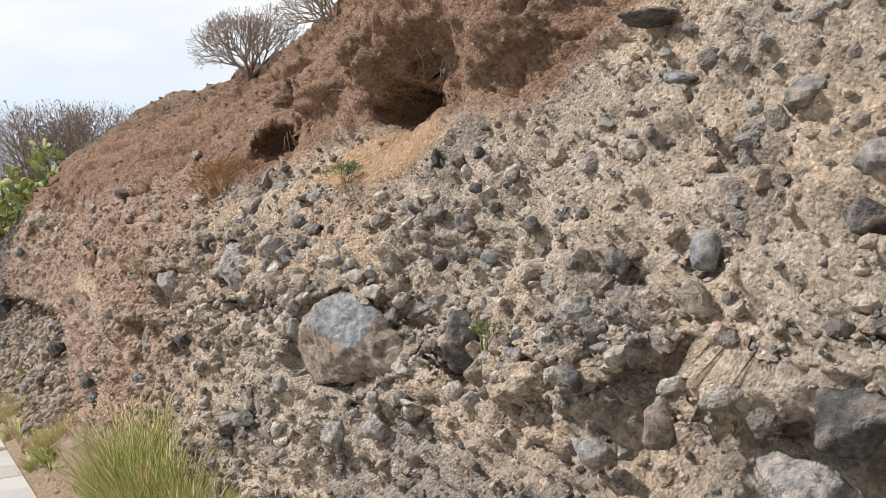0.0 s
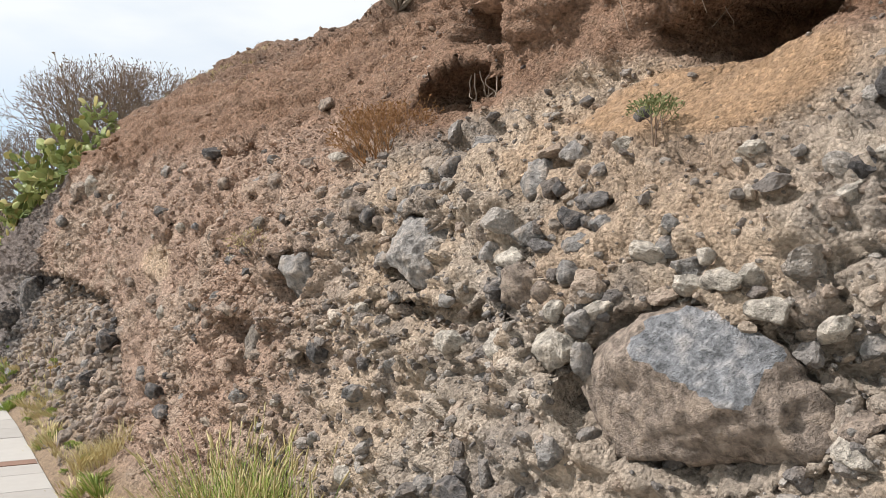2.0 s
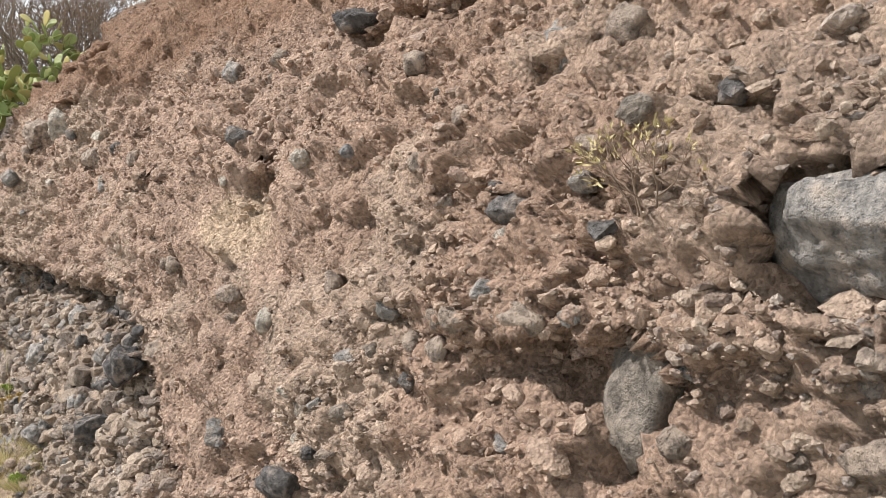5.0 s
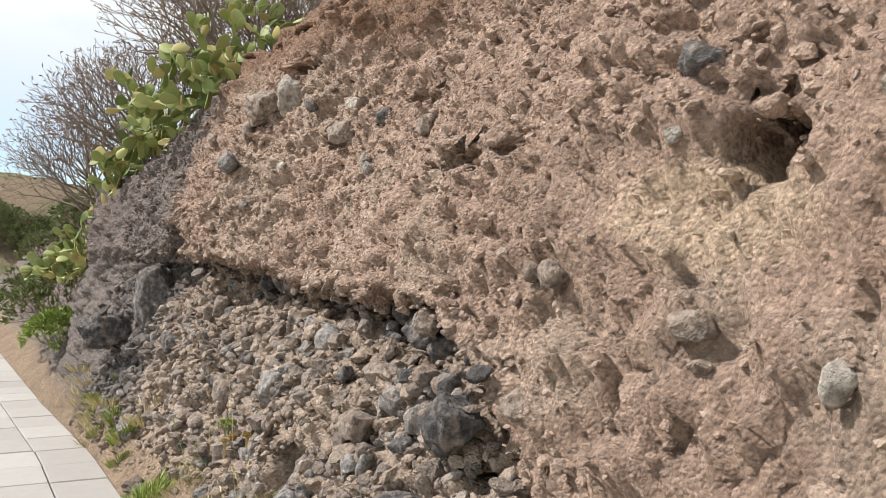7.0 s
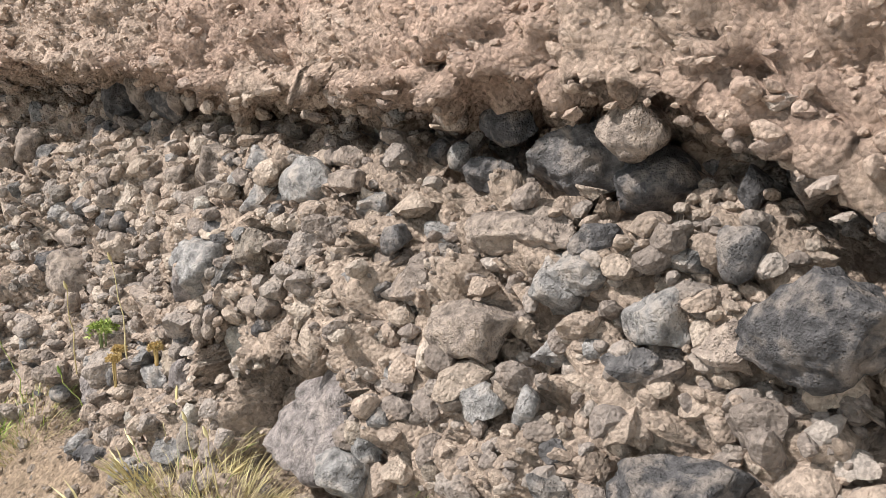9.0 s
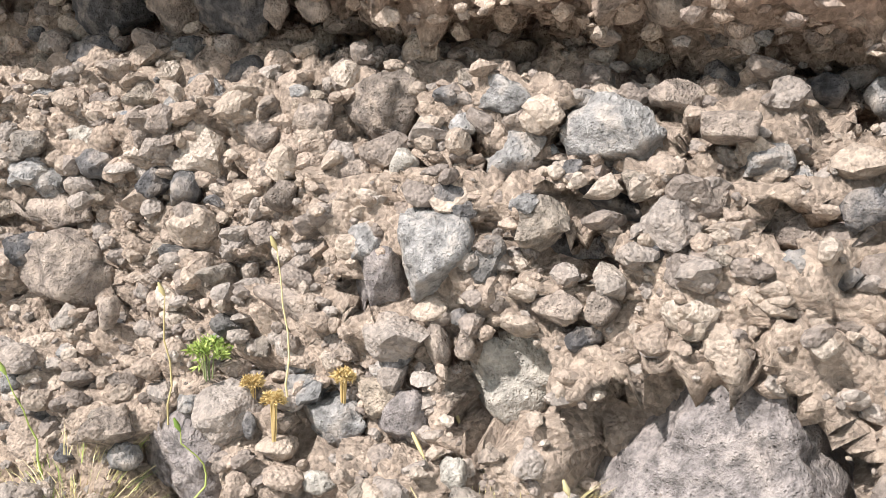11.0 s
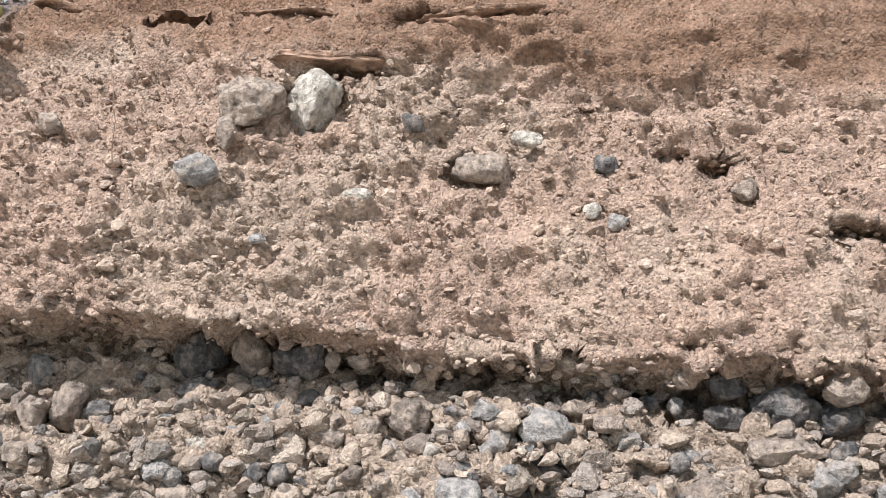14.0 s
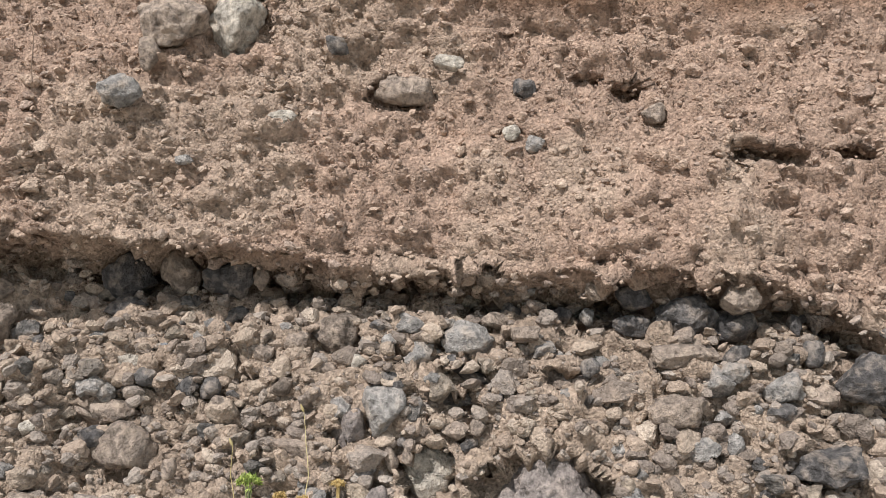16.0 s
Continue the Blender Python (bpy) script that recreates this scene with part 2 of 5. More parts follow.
# ---- the cliff's shape: x of the face at chosen heights, along y ----
S = [-3, 0, 1.8, 3, 4, 5, 6, 7.2, 8.4, 8.65, 9, 9.3, 9.5, 10.2, 11, 12, 13, 14, 16, 20, 28, 37]
X_TOE = [1.75, 1.65, 1.6, 1.6, 1.5, 1.42, 1.3, 1.15, 1.1, 1.08, 1.05, 1.05, 1.03, 0.98, 1.05, 0.98, 0.88, 0.76, 0.66, 0.7, 0.45, -0.3]
X_060 = [1.8, 1.7, 1.62, 1.68, 1.52, 1.5, 1.44, 1.3, 1.17, 1.16, 1.2, 1.18, 1.17, 1.14, 1.2, 1.19, 1.05, 0.95, 0.78, 0.9, 0.8, 0.1]
X_105 = [1.85, 1.75, 1.66, 1.75, 1.52, 1.62, 1.48, 1.38, 1.2, 1.22, 1.33, 1.36, 1.36, 1.36, 1.33, 1.4, 1.2, 1.05, 0.85, 1.1, 1.2, 0.6]
X_DEEP = [1.87, 1.77, 1.72, 1.8, 1.56, 1.63, 1.45, 1.38, 1.23, 1.36, 1.52, 1.68, 1.74, 1.8, 1.74, 1.78, 1.5, 1.2, 0.9, 1.2, 1.4, 0.9]
X_LIP = [1.9, 1.8, 1.78, 1.85, 1.6, 1.65, 1.47, 1.4, 1.25, 1.24, 1.27, 1.27, 1.28, 1.32, 1.36, 1.25, 1.12, 1.08, 0.88, 1.25, 1.5, 1]
X_170 = [2, 1.95, 2, 1.95, 1.85, 1.75, 1.55, 1.52, 1.45, 1.43, 1.39, 1.36, 1.37, 1.4, 1.44, 1.25, 1.14, 1.12, 0.9, 1.4, 1.8, 1.3]
X_210 = [2.3, 2.25, 2.25, 2.2, 2.2, 2.15, 1.95, 1.7, 1.58, 1.56, 1.53, 1.5, 1.52, 1.6, 1.52, 1.36, 1.28, 1.28, 1, 1.6, 2.2, 1.7]
X_260 = [2.6, 2.5, 2.45, 2.35, 2.3, 2.4, 2.25, 1.98, 1.85, 1.79, 1.72, 1.65, 1.64, 1.62, 1.5, 1.55, 1.55, 1.45, 1.3, 2, 2.7, 2.2]
X_295 = [2.7, 2.6, 2.55, 2.45, 2.4, 2.55, 2.4, 2.3, 2.25, 2.18, 2.08, 2, 1.97, 1.85, 1.78, 1.85, 1.9, 1.85, 1.6, 2.4, 3.2, 2.7]
X_TOP = [2.9, 2.8, 2.75, 2.75, 2.7, 2.7, 2.6, 2.55, 2.55, 2.52, 2.48, 2.45, 2.43, 2.35, 2.3, 2.35, 2.4, 2.4, 2.2, 3.2, 4.2, 3.7]
Z_LIP = [1.3, 1.3, 1.3, 1.3, 1.3, 1.3, 1.3, 1.3, 0.42, 0.5, 0.82, 1.1, 1.2, 1.25, 1.27, 1.35, 1.45, 1.42, 1.4, 1.4, 1.4, 1.4]
Z_TOP = [3.9, 3.9, 3.9, 3.9, 3.8, 3.42, 3.17, 3.1, 3.2, 3.23, 3.28, 3.32, 3.32, 3.34, 3.28, 3.18, 3.22, 3.05, 2.6, 2.7, 3.2, 3.2]


def along(values, s):
    """A value between the stations, eased from one to the next."""
    i = np.clip(np.searchsorted(S, s) - 1, 0, len(S) - 2)
    a, b = np.array(S)[i], np.array(S)[i + 1]
    f = np.clip((s - a) / (b - a), 0, 1)
    return np.array(values)[i] * (1 - f) + np.array(values)[i + 1] * f


def edge_x(s):
    """The pavement's edge on the cliff's side."""
    return np.interp(s, (0, 11, 13.5, 16, 21, 28, 40), (0.75, 0.75, 0.69, 0.52, 0.27, -0.14, -1.0))


def profile(s):
    """The nodes (x, z) of the bank and the cliff at y = s, from the pavement's edge to the plateau."""
    lip = along(Z_LIP, s)
    top, ztop = along(X_TOP, s), along(Z_TOP, s)
    toe, ex = along(X_TOE, s), edge_x(s)
    k = np.clip((ztop - 2.2) / 1.0, 0.3, 1.0)
    one = np.ones_like(s)
    xs = [ex + 0.0 * one, ex * 0.62 + toe * 0.38, toe, along(X_060, s), along(X_105, s), along(X_DEEP, s), along(X_LIP, s), along(X_170, s),
          along(X_210, s), along(X_260, s), along(X_295, s), top, top + 1.3, top + 4.0, top + 14.0]
    zs = [-0.02 * one, 0.07 * one, np.minimum(0.22, lip - 0.34), np.minimum(0.6, lip - 0.27), np.minimum(1.03, lip - 0.17), lip - 0.1, lip, 1.7 * one, 2.1 * one,
          1.7 + 0.9 * k, 1.7 + 1.22 * k, ztop, ztop + 0.12, ztop + 0.2, ztop - 0.5]
    return np.array(xs), np.array(zs)


# ---- the boulders: place, width, height, stone, label, chance, depth ----
BOULDERS = []


def boulder(*given, **more):
    """Notes a boulder; the cliff is bedded round it before it is built."""
    BOULDERS.append((given, more))


SORT = {"grey_lava": "grey lava stone set in the face", "dark_lava": "dark lava stone set among gravel", "brown_lava": "rounded brown stone coated with dust",
        "pale_stone": "pale stone embedded in the conglomerate", "umber_lava": "rough umber-grey boulder half buried in scree", "blue_grey_lava": "blue-grey lava stone in the face"}
G_, D_, B_ = "grey lava boulder stuck in the cliff face", "dark lava boulder under the overhang", "brown lava boulder on the scree"
P_ = "pale stone embedded in the conglomerate"
FLAT = ((-0.75, -0.55, 0.35, 0.42), (0.2, 0.5, -0.8, 0.5), (0, -0.9, 0.4, 0.6))
boulder(1.73, 3.66, 1.12, 0.76, 0.42, BROWN, "large grey and tan boulder with a broken blue-grey face", 101, 0.38, planes=-4, fresh=(-0.61, -0.53, 0.5, 0.68), cuts=((1, 0, 0, 0.6), (-0.1, -0.2, -1, 0.6), (-0.8, -0.5, -0.5, 0.62)))
boulder(1.41, 11.27, 1.00, 0.19, 0.18, BROWN, "rounded pinkish brown boulder on the scree", 1001, 0.16)
boulder(1.39, 10.76, 0.99, 0.21, 0.15, GREY, "grey-tan boulder with a dark face on the scree", 1002, 0.14)
boulder(1.23, 11.07, 0.74, 0.17, 0.20, GREY, "light grey angular boulder with broken facets", 1003, 0.18, planes=-2, cuts=((-0.9, -0.1, 0.5, 0.45), (-0.6, 0.6, -0.3, 0.5)))
boulder(1.25, 11.20, 0.67, 0.13, 0.16, UMBER, SORT[UMBER.name], 1004, 0.14)
boulder(1.36, 10.77, 0.86, 0.20, 0.05, DARK, "thin cracked dark slab lying on the scree", 1005, 0.09, lean=24.0)
boulder(1.31, 10.91, 0.51, 0.20, 0.20, PALE, "pale split boulder with a smooth hollow face", 1006, 0.18, lean=18.0, planes=-3, cuts=((-1, -0.3, 0.1, 0.4),))
boulder(1.27, 10.51, 0.42, 0.53, 0.38, UMBER, "huge brown-grey rough boulder half buried in scree", 1007, 0.35, lean=-8.0, planes=-5, cuts=((-0.9, 0.1, 0.4, 0.5), (-0.3, 0.75, 0.6, 0.5), (-0.2, -0.8, 0.3, 0.62)))
boulder(1.16, 11.25, 0.39, 0.16, 0.12, GREY, "smooth grey rounded boulder on the scree", 1008, 0.11)
boulder(1.16, 11.09, 0.43, 0.12, 0.13, UMBER, SORT[UMBER.name], 1009, 0.12)
boulder(1.15, 11.57, 0.27, 0.26, 0.24, UMBER, SORT[UMBER.name], 1010, 0.22)
boulder(1.23, 12.01, 0.61, 0.23, 0.18, BROWN, SORT[BROWN.name], 1011, 0.16)
boulder(1.29, 12.10, 0.73, 0.24, 0.11, BROWN, "flat brown slab lying on the scree", 1012, 0.10)
boulder(1.35, 11.90, 0.91, 0.09, 0.14, BLUE, SORT[BLUE.name], 1013, 0.09)
boulder(1.30, 11.72, 0.82, 0.09, 0.10, DARK, "dark pitted stone on the scree", 1014, 0.10)
boulder(1.33, 12.04, 0.91, 0.11, 0.06, PALE, SORT[PALE.name], 1015, 0.05)
boulder(1.34, 11.41, 0.98, 0.10, 0.09, BROWN, SORT[BROWN.name], 1016, 0.08)
boulder(1.34, 11.54, 0.94, 0.11, 0.10, BROWN, SORT[BROWN.name], 1017, 0.09)
boulder(1.28, 11.45, 0.82, 0.09, 0.08, BROWN, SORT[BROWN.name], 1018, 0.07)
boulder(1.30, 11.17, 0.90, 0.07, 0.08, PALE, SORT[PALE.name], 1019, 0.07)
boulder(1.30, 11.29, 0.88, 0.08, 0.07, BROWN, SORT[BROWN.name], 1020, 0.07)
boulder(1.35, 10.94, 0.93, 0.14, 0.11, GREY, SORT[GREY.name], 1021, 0.10)
boulder(1.38, 10.98, 1.05, 0.14, 0.08, GREY, SORT[GREY.name], 1022, 0.07)
boulder(1.66, 11.06, 1.14, 0.11, 0.09, BROWN, SORT[BROWN.name], 1023, 0.09)
boulder(1.70, 10.99, 1.18, 0.09, 0.09, BROWN, SORT[BROWN.name], 1024, 0.08)
boulder(1.67, 10.77, 1.14, 0.13, 0.07, PALE, SORT[PALE.name], 1025, 0.06)
boulder(1.44, 10.66, 1.06, 0.11, 0.07, BROWN, SORT[BROWN.name], 1026, 0.06)
boulder(1.70, 10.66, 1.14, 0.09, 0.09, BROWN, SORT[BROWN.name], 1027, 0.08)
boulder(1.34, 10.55, 1.01, 0.11, 0.06, BROWN, SORT[BROWN.name], 1028, 0.06)
boulder(1.37, 10.42, 0.85, 0.13, 0.11, BROWN, SORT[BROWN.name], 1029, 0.10)
boulder(1.29, 10.32, 0.89, 0.08, 0.08, DARK, "dark pitted stone on the scree", 1030, 0.07)
boulder(1.52, 10.40, 1.08, 0.09, 0.07, DARK, SORT[DARK.name], 1031, 0.07)
boulder(1.49, 10.30, 1.07, 0.06, 0.08, GREY, SORT[GREY.name], 1032, 0.06)
boulder(1.34, 10.81, 0.78, 0.18, 0.07, DARK, "dark flat stone on the scree", 1033, 0.07)
boulder(1.21, 10.81, 0.67, 0.10, 0.07, BROWN, SORT[BROWN.name], 1034, 0.06)
boulder(1.21, 10.73, 0.68, 0.06, 0.07, BROWN, SORT[BROWN.name], 1035, 0.06)
boulder(1.24, 10.42, 0.79, 0.07, 0.06, GREY, SORT[GREY.name], 1036, 0.05)
boulder(1.19, 11.04, 0.57, 0.06, 0.10, BROWN, SORT[BROWN.name], 1037, 0.07)
boulder(1.17, 11.13, 0.54, 0.08, 0.05, DARK, SORT[DARK.name], 1038, 0.04)
boulder(1.18, 10.98, 0.59, 0.04, 0.07, BROWN, SORT[BROWN.name], 1039, 0.04)
boulder(1.21, 10.93, 0.67, 0.07, 0.06, BROWN, SORT[BROWN.name], 1040, 0.05)
boulder(1.15, 11.82, 0.54, 0.06, 0.08, BROWN, SORT[BROWN.name], 1041, 0.06)
boulder(1.20, 11.38, 0.61, 0.18, 0.07, BROWN, "flat brown slab lying on the scree", 1042, 0.07)
boulder(1.08, 11.55, 0.40, 0.07, 0.04, GREY, SORT[GREY.name], 1043, 0.04)
boulder(1.08, 11.40, 0.38, 0.03, 0.06, DARK, SORT[DARK.name], 1044, 0.03)
boulder(1.03, 11.68, 0.28, 0.07, 0.06, GREY, SORT[GREY.name], 1045, 0.06)
boulder(1.06, 11.23, 0.30, 0.09, 0.05, PALE, SORT[PALE.name], 1046, 0.05)
boulder(1.10, 10.97, 0.35, 0.06, 0.09, PALE, SORT[PALE.name], 1047, 0.06)
boulder(1.07, 12.02, 0.39, 0.06, 0.09, GREY, SORT[GREY.name], 1048, 0.06)
boulder(1.20, 11.00, 0.63, 0.04, 0.04, DARK, SORT[DARK.name], 1049, 0.04)
boulder(1.48, 11.67, 1.08, 0.10, 0.08, DARK, SORT[DARK.name], 1050, 0.08)
boulder(1.45, 12.10, 1.11, 0.18, 0.10, DARK, SORT[DARK.name], 1051, 0.09)
boulder(1.54, 12.13, 1.24, 0.23, 0.20, DARK, "dark lava boulder under the overhang", 1052, 0.18)
boulder(1.52, 11.91, 1.25, 0.16, 0.19, BROWN, "brown-grey boulder wedged under the overhang", 1053, 0.17)
boulder(1.50, 11.71, 1.22, 0.21, 0.15, DARK, "dark lava boulder under the overhang", 1054, 0.14)
boulder(1.47, 12.74, 1.17, 0.13, 0.14, GREY, SORT[GREY.name], 1055, 0.13)
boulder(1.45, 12.58, 1.19, 0.10, 0.09, BROWN, SORT[BROWN.name], 1056, 0.08)
boulder(1.45, 11.57, 1.22, 0.07, 0.09, BROWN, "brown stone hanging under the overhang", 1057, 0.07)
boulder(1.45, 11.47, 1.22, 0.09, 0.07, BROWN, "brown stone hanging under the overhang", 1058, 0.07)
boulder(1.46, 9.91, 1.08, 0.27, 0.16, DARK, "dark lava boulder under the overhang", 1059, 0.14)
boulder(1.37, 9.74, 1.14, 0.16, 0.12, BROWN, "rounded brown stone hanging under the overhang", 1060, 0.11)
boulder(1.41, 10.14, 1.04, 0.15, 0.08, DARK, SORT[DARK.name], 1061, 0.07)
boulder(1.43, 10.27, 1.17, 0.09, 0.08, BROWN, "brown stone hanging under the overhang", 1062, 0.07)
boulder(1.46, 10.12, 1.15, 0.15, 0.10, DARK, "dark lava boulder under the overhang", 1063, 0.09)
boulder(1.22, 10.02, 0.74, 0.22, 0.13, BROWN, "dark angular slab jutting from the scree", 1064, 0.12)
boulder(1.29, 9.85, 0.84, 0.12, 0.13, GREY, SORT[GREY.name], 1065, 0.11)
boulder(1.17, 9.83, 0.63, 0.06, 0.09, GREY, SORT[GREY.name], 1066, 0.06)
boulder(1.34, 12.54, 1.04, 0.14, 0.19, BROWN, SORT[BROWN.name], 1067, 0.15)
boulder(1.28, 12.66, 1.00, 0.11, 0.16, BROWN, SORT[BROWN.name], 1068, 0.11)
boulder(1.10, 12.40, 0.54, 0.11, 0.07, GREY, SORT[GREY.name], 1069, 0.06)
boulder(1.18, 12.34, 0.68, 0.08, 0.06, PALE, SORT[PALE.name], 1070, 0.05)
boulder(1.50, 11.70, 2.24, 0.26, 0.28, PALE, "large pale broken slab in the cliff face", 1071, 0.24)
boulder(1.37, 11.91, 2.22, 0.28, 0.21, BROWN, "brown boulder beside a pale slab", 1072, 0.19)
boulder(1.22, 12.05, 1.91, 0.16, 0.13, GREY, "grey boulder jutting from the face", 1073, 0.12)
boulder(1.51, 11.02, 1.98, 0.24, 0.13, BROWN, "tan stone embedded in the conglomerate", 1074, 0.11)
boulder(1.51, 10.84, 2.09, 0.13, 0.07, PALE, SORT[PALE.name], 1075, 0.06)
boulder(1.47, 10.59, 1.80, 0.08, 0.07, PALE, SORT[PALE.name], 1076, 0.06)
boulder(1.45, 10.50, 1.75, 0.08, 0.07, GREY, SORT[GREY.name], 1077, 0.06)
boulder(1.54, 10.53, 1.99, 0.10, 0.09, DARK, "dark stone embedded in the conglomerate", 1078, 0.08)
boulder(1.49, 10.03, 1.88, 0.10, 0.09, BROWN, "tan stone embedded in the conglomerate", 1079, 0.08)
boulder(1.36, 11.48, 1.84, 0.12, 0.06, PALE, SORT[PALE.name], 1080, 0.05)
boulder(1.32, 11.98, 2.08, 0.08, 0.14, BROWN, SORT[BROWN.name], 1081, 0.08)
boulder(1.28, 12.68, 2.12, 0.10, 0.09, BROWN, SORT[BROWN.name], 1082, 0.08)
boulder(1.45, 11.28, 2.15, 0.09, 0.08, DARK, "dark rounded stone in the face", 1083, 0.07)
boulder(1.26, 11.82, 1.66, 0.07, 0.04, GREY, SORT[GREY.name], 1084, 0.04)
boulder(1.32, 9.32, 0.86, 0.28, 0.19, DARK, "large smooth dark grey boulder resting on the scree", 1085, 0.18, lean=-10.0, planes=2, soft=0.3, out=0.08)
boulder(1.27, 9.62, 0.82, 0.16, 0.12, GREY, SORT[GREY.name], 1086, 0.11)
boulder(1.32, 9.49, 0.94, 0.08, 0.10, DARK, SORT[DARK.name], 1087, 0.08)
boulder(1.26, 9.20, 1.02, 0.13, 0.06, DARK, SORT[DARK.name], 1088, 0.05)
boulder(1.42, 9.52, 1.04, 0.06, 0.09, DARK, SORT[DARK.name], 1089, 0.06)
boulder(1.31, 9.96, 0.94, 0.27, 0.11, BROWN, SORT[BROWN.name], 1090, 0.10)
boulder(0.92, 14.63, 0.76, 0.51, 0.23, DARK, "long dark grey boulder at the foot of the cliff", 1091, 0.21)
boulder(0.87, 13.10, 0.23, 0.28, 0.20, GREY, "smooth grey slab lying on the bank", 1092, 0.18)
boulder(1.14, 13.75, 1.07, 0.48, 0.52, DARK, "tall dark lava block in the cliff", 1093, 0.34)
boulder(1.11, 12.99, 0.80, 0.17, 0.16, DARK, SORT[DARK.name], 1094, 0.12)
boulder(1.33, 9.03, 1.32, 0.05, 0.06, BROWN, SORT[BROWN.name], 1095, 0.05)
boulder(1.34, 8.93, 1.32, 0.12, 0.08, BROWN, SORT[BROWN.name], 1096, 0.07)
boulder(1.29, 9.03, 0.95, 0.10, 0.10, BROWN, "rough brown stone leaning on a dark boulder", 1097, 0.09)
boulder(1.39, 7.04, 1.19, 0.17, 0.07, BROWN, "smooth brown stone in a hollow", 1098, 0.07)
boulder(1.37, 7.25, 1.20, 0.09, 0.07, GREY, SORT[GREY.name], 1099, 0.06)
boulder(1.38, 7.16, 1.12, 0.08, 0.07, BROWN, SORT[BROWN.name], 1100, 0.06)
boulder(1.39, 7.05, 1.11, 0.08, 0.08, BROWN, SORT[BROWN.name], 1101, 0.07)
boulder(1.36, 7.33, 1.16, 0.04, 0.04, BROWN, SORT[BROWN.name], 1102, 0.03)
boulder(1.36, 8.05, 1.13, 0.07, 0.10, PALE, "pale layered stone jutting from the face", 1103, 0.07)
boulder(1.56, 8.82, 2.15, 0.13, 0.11, GREY, "smooth grey slab leaning in the face", 1104, 0.10)
boulder(1.60, 7.47, 1.95, 0.09, 0.08, BROWN, SORT[BROWN.name], 1105, 0.08)
boulder(1.53, 7.13, 1.74, 0.07, 0.06, BROWN, SORT[BROWN.name], 1106, 0.06)
boulder(1.58, 8.41, 2.13, 0.09, 0.09, BROWN, SORT[BROWN.name], 1107, 0.08)
boulder(1.48, 7.69, 1.69, 0.04, 0.05, BLUE, SORT[BLUE.name], 1108, 0.05)
boulder(1.40, 7.62, 1.27, 0.07, 0.08, BROWN, SORT[BROWN.name], 1109, 0.07)
boulder(1.36, 7.26, 1.04, 0.04, 0.04, BROWN, SORT[BROWN.name], 1110, 0.04)
boulder(1.36, 7.21, 1.01, 0.03, 0.03, BROWN, SORT[BROWN.name], 1111, 0.03)
boulder(1.41, 8.55, 1.65, 0.07, 0.04, PALE, SORT[PALE.name], 1112, 0.04)
boulder(1.75, 5.12, 1.49, 0.31, 0.30, GREY, "smooth grey boulder with a broad flat face", 1113, 0.28, cuts=FLAT)
boulder(1.57, 6.03, 1.39, 0.35, 0.26, GREY, "rough pale grey boulder in the face", 1114, 0.24)
boulder(1.61, 4.11, 1.19, 0.19, 0.14, PALE, "flat beige stone jutting from the cliff", 1115, 0.13, lean=-14.0)
boulder(1.67, 4.37, 1.37, 0.16, 0.16, BROWN, SORT[BROWN.name], 1116, 0.15)
boulder(1.69, 4.46, 1.46, 0.19, 0.08, PALE, SORT[PALE.name], 1117, 0.07)
boulder(1.63, 4.20, 1.35, 0.06, 0.08, BROWN, SORT[BROWN.name], 1118, 0.07)
boulder(1.60, 4.10, 1.30, 0.06, 0.07, PALE, SORT[PALE.name], 1119, 0.07)
boulder(1.60, 3.99, 1.27, 0.11, 0.08, GREY, SORT[GREY.name], 1120, 0.08)
boulder(1.59, 4.35, 1.18, 0.14, 0.12, PALE, SORT[PALE.name], 1121, 0.11)
boulder(1.60, 4.70, 1.17, 0.19, 0.09, PALE, SORT[PALE.name], 1122, 0.09)
boulder(1.88, 4.54, 1.74, 0.14, 0.15, GREY, SORT[GREY.name], 1123, 0.13)
boulder(1.92, 4.43, 1.83, 0.13, 0.09, GREY, SORT[GREY.name], 1124, 0.08)
boulder(1.96, 5.04, 1.92, 0.18, 0.12, GREY, SORT[GREY.name], 1125, 0.11)
boulder(1.85, 5.09, 1.81, 0.12, 0.16, DARK, SORT[DARK.name], 1126, 0.13)
boulder(1.74, 5.16, 1.74, 0.26, 0.06, DARK, SORT[DARK.name], 1127, 0.06)
boulder(1.79, 4.16, 1.64, 0.20, 0.06, DARK, SORT[DARK.name], 1128, 0.06)
boulder(1.77, 4.23, 1.58, 0.13, 0.09, DARK, SORT[DARK.name], 1129, 0.08)
boulder(1.76, 4.08, 1.56, 0.11, 0.07, GREY, SORT[GREY.name], 1130, 0.06)
boulder(1.80, 4.34, 1.69, 0.05, 0.06, DARK, SORT[DARK.name], 1131, 0.05)
boulder(1.73, 4.42, 1.54, 0.19, 0.08, GREY, SORT[GREY.name], 1132, 0.07)
boulder(1.70, 4.30, 1.50, 0.15, 0.05, DARK, SORT[DARK.name], 1133, 0.05)
boulder(1.72, 4.15, 1.50, 0.17, 0.07, GREY, SORT[GREY.name], 1134, 0.06)
boulder(1.67, 4.13, 1.41, 0.09, 0.09, GREY, SORT[GREY.name], 1135, 0.08)
boulder(2.03, 4.19, 1.93, 0.08, 0.07, DARK, SORT[DARK.name], 1136, 0.07)
boulder(1.93, 4.14, 1.81, 0.07, 0.08, DARK, SORT[DARK.name], 1137, 0.07)
boulder(2.11, 4.58, 2.05, 0.07, 0.05, DARK, SORT[DARK.name], 1138, 0.04)
boulder(1.63, 5.58, 1.69, 0.21, 0.09, BROWN, SORT[BROWN.name], 1139, 0.08)
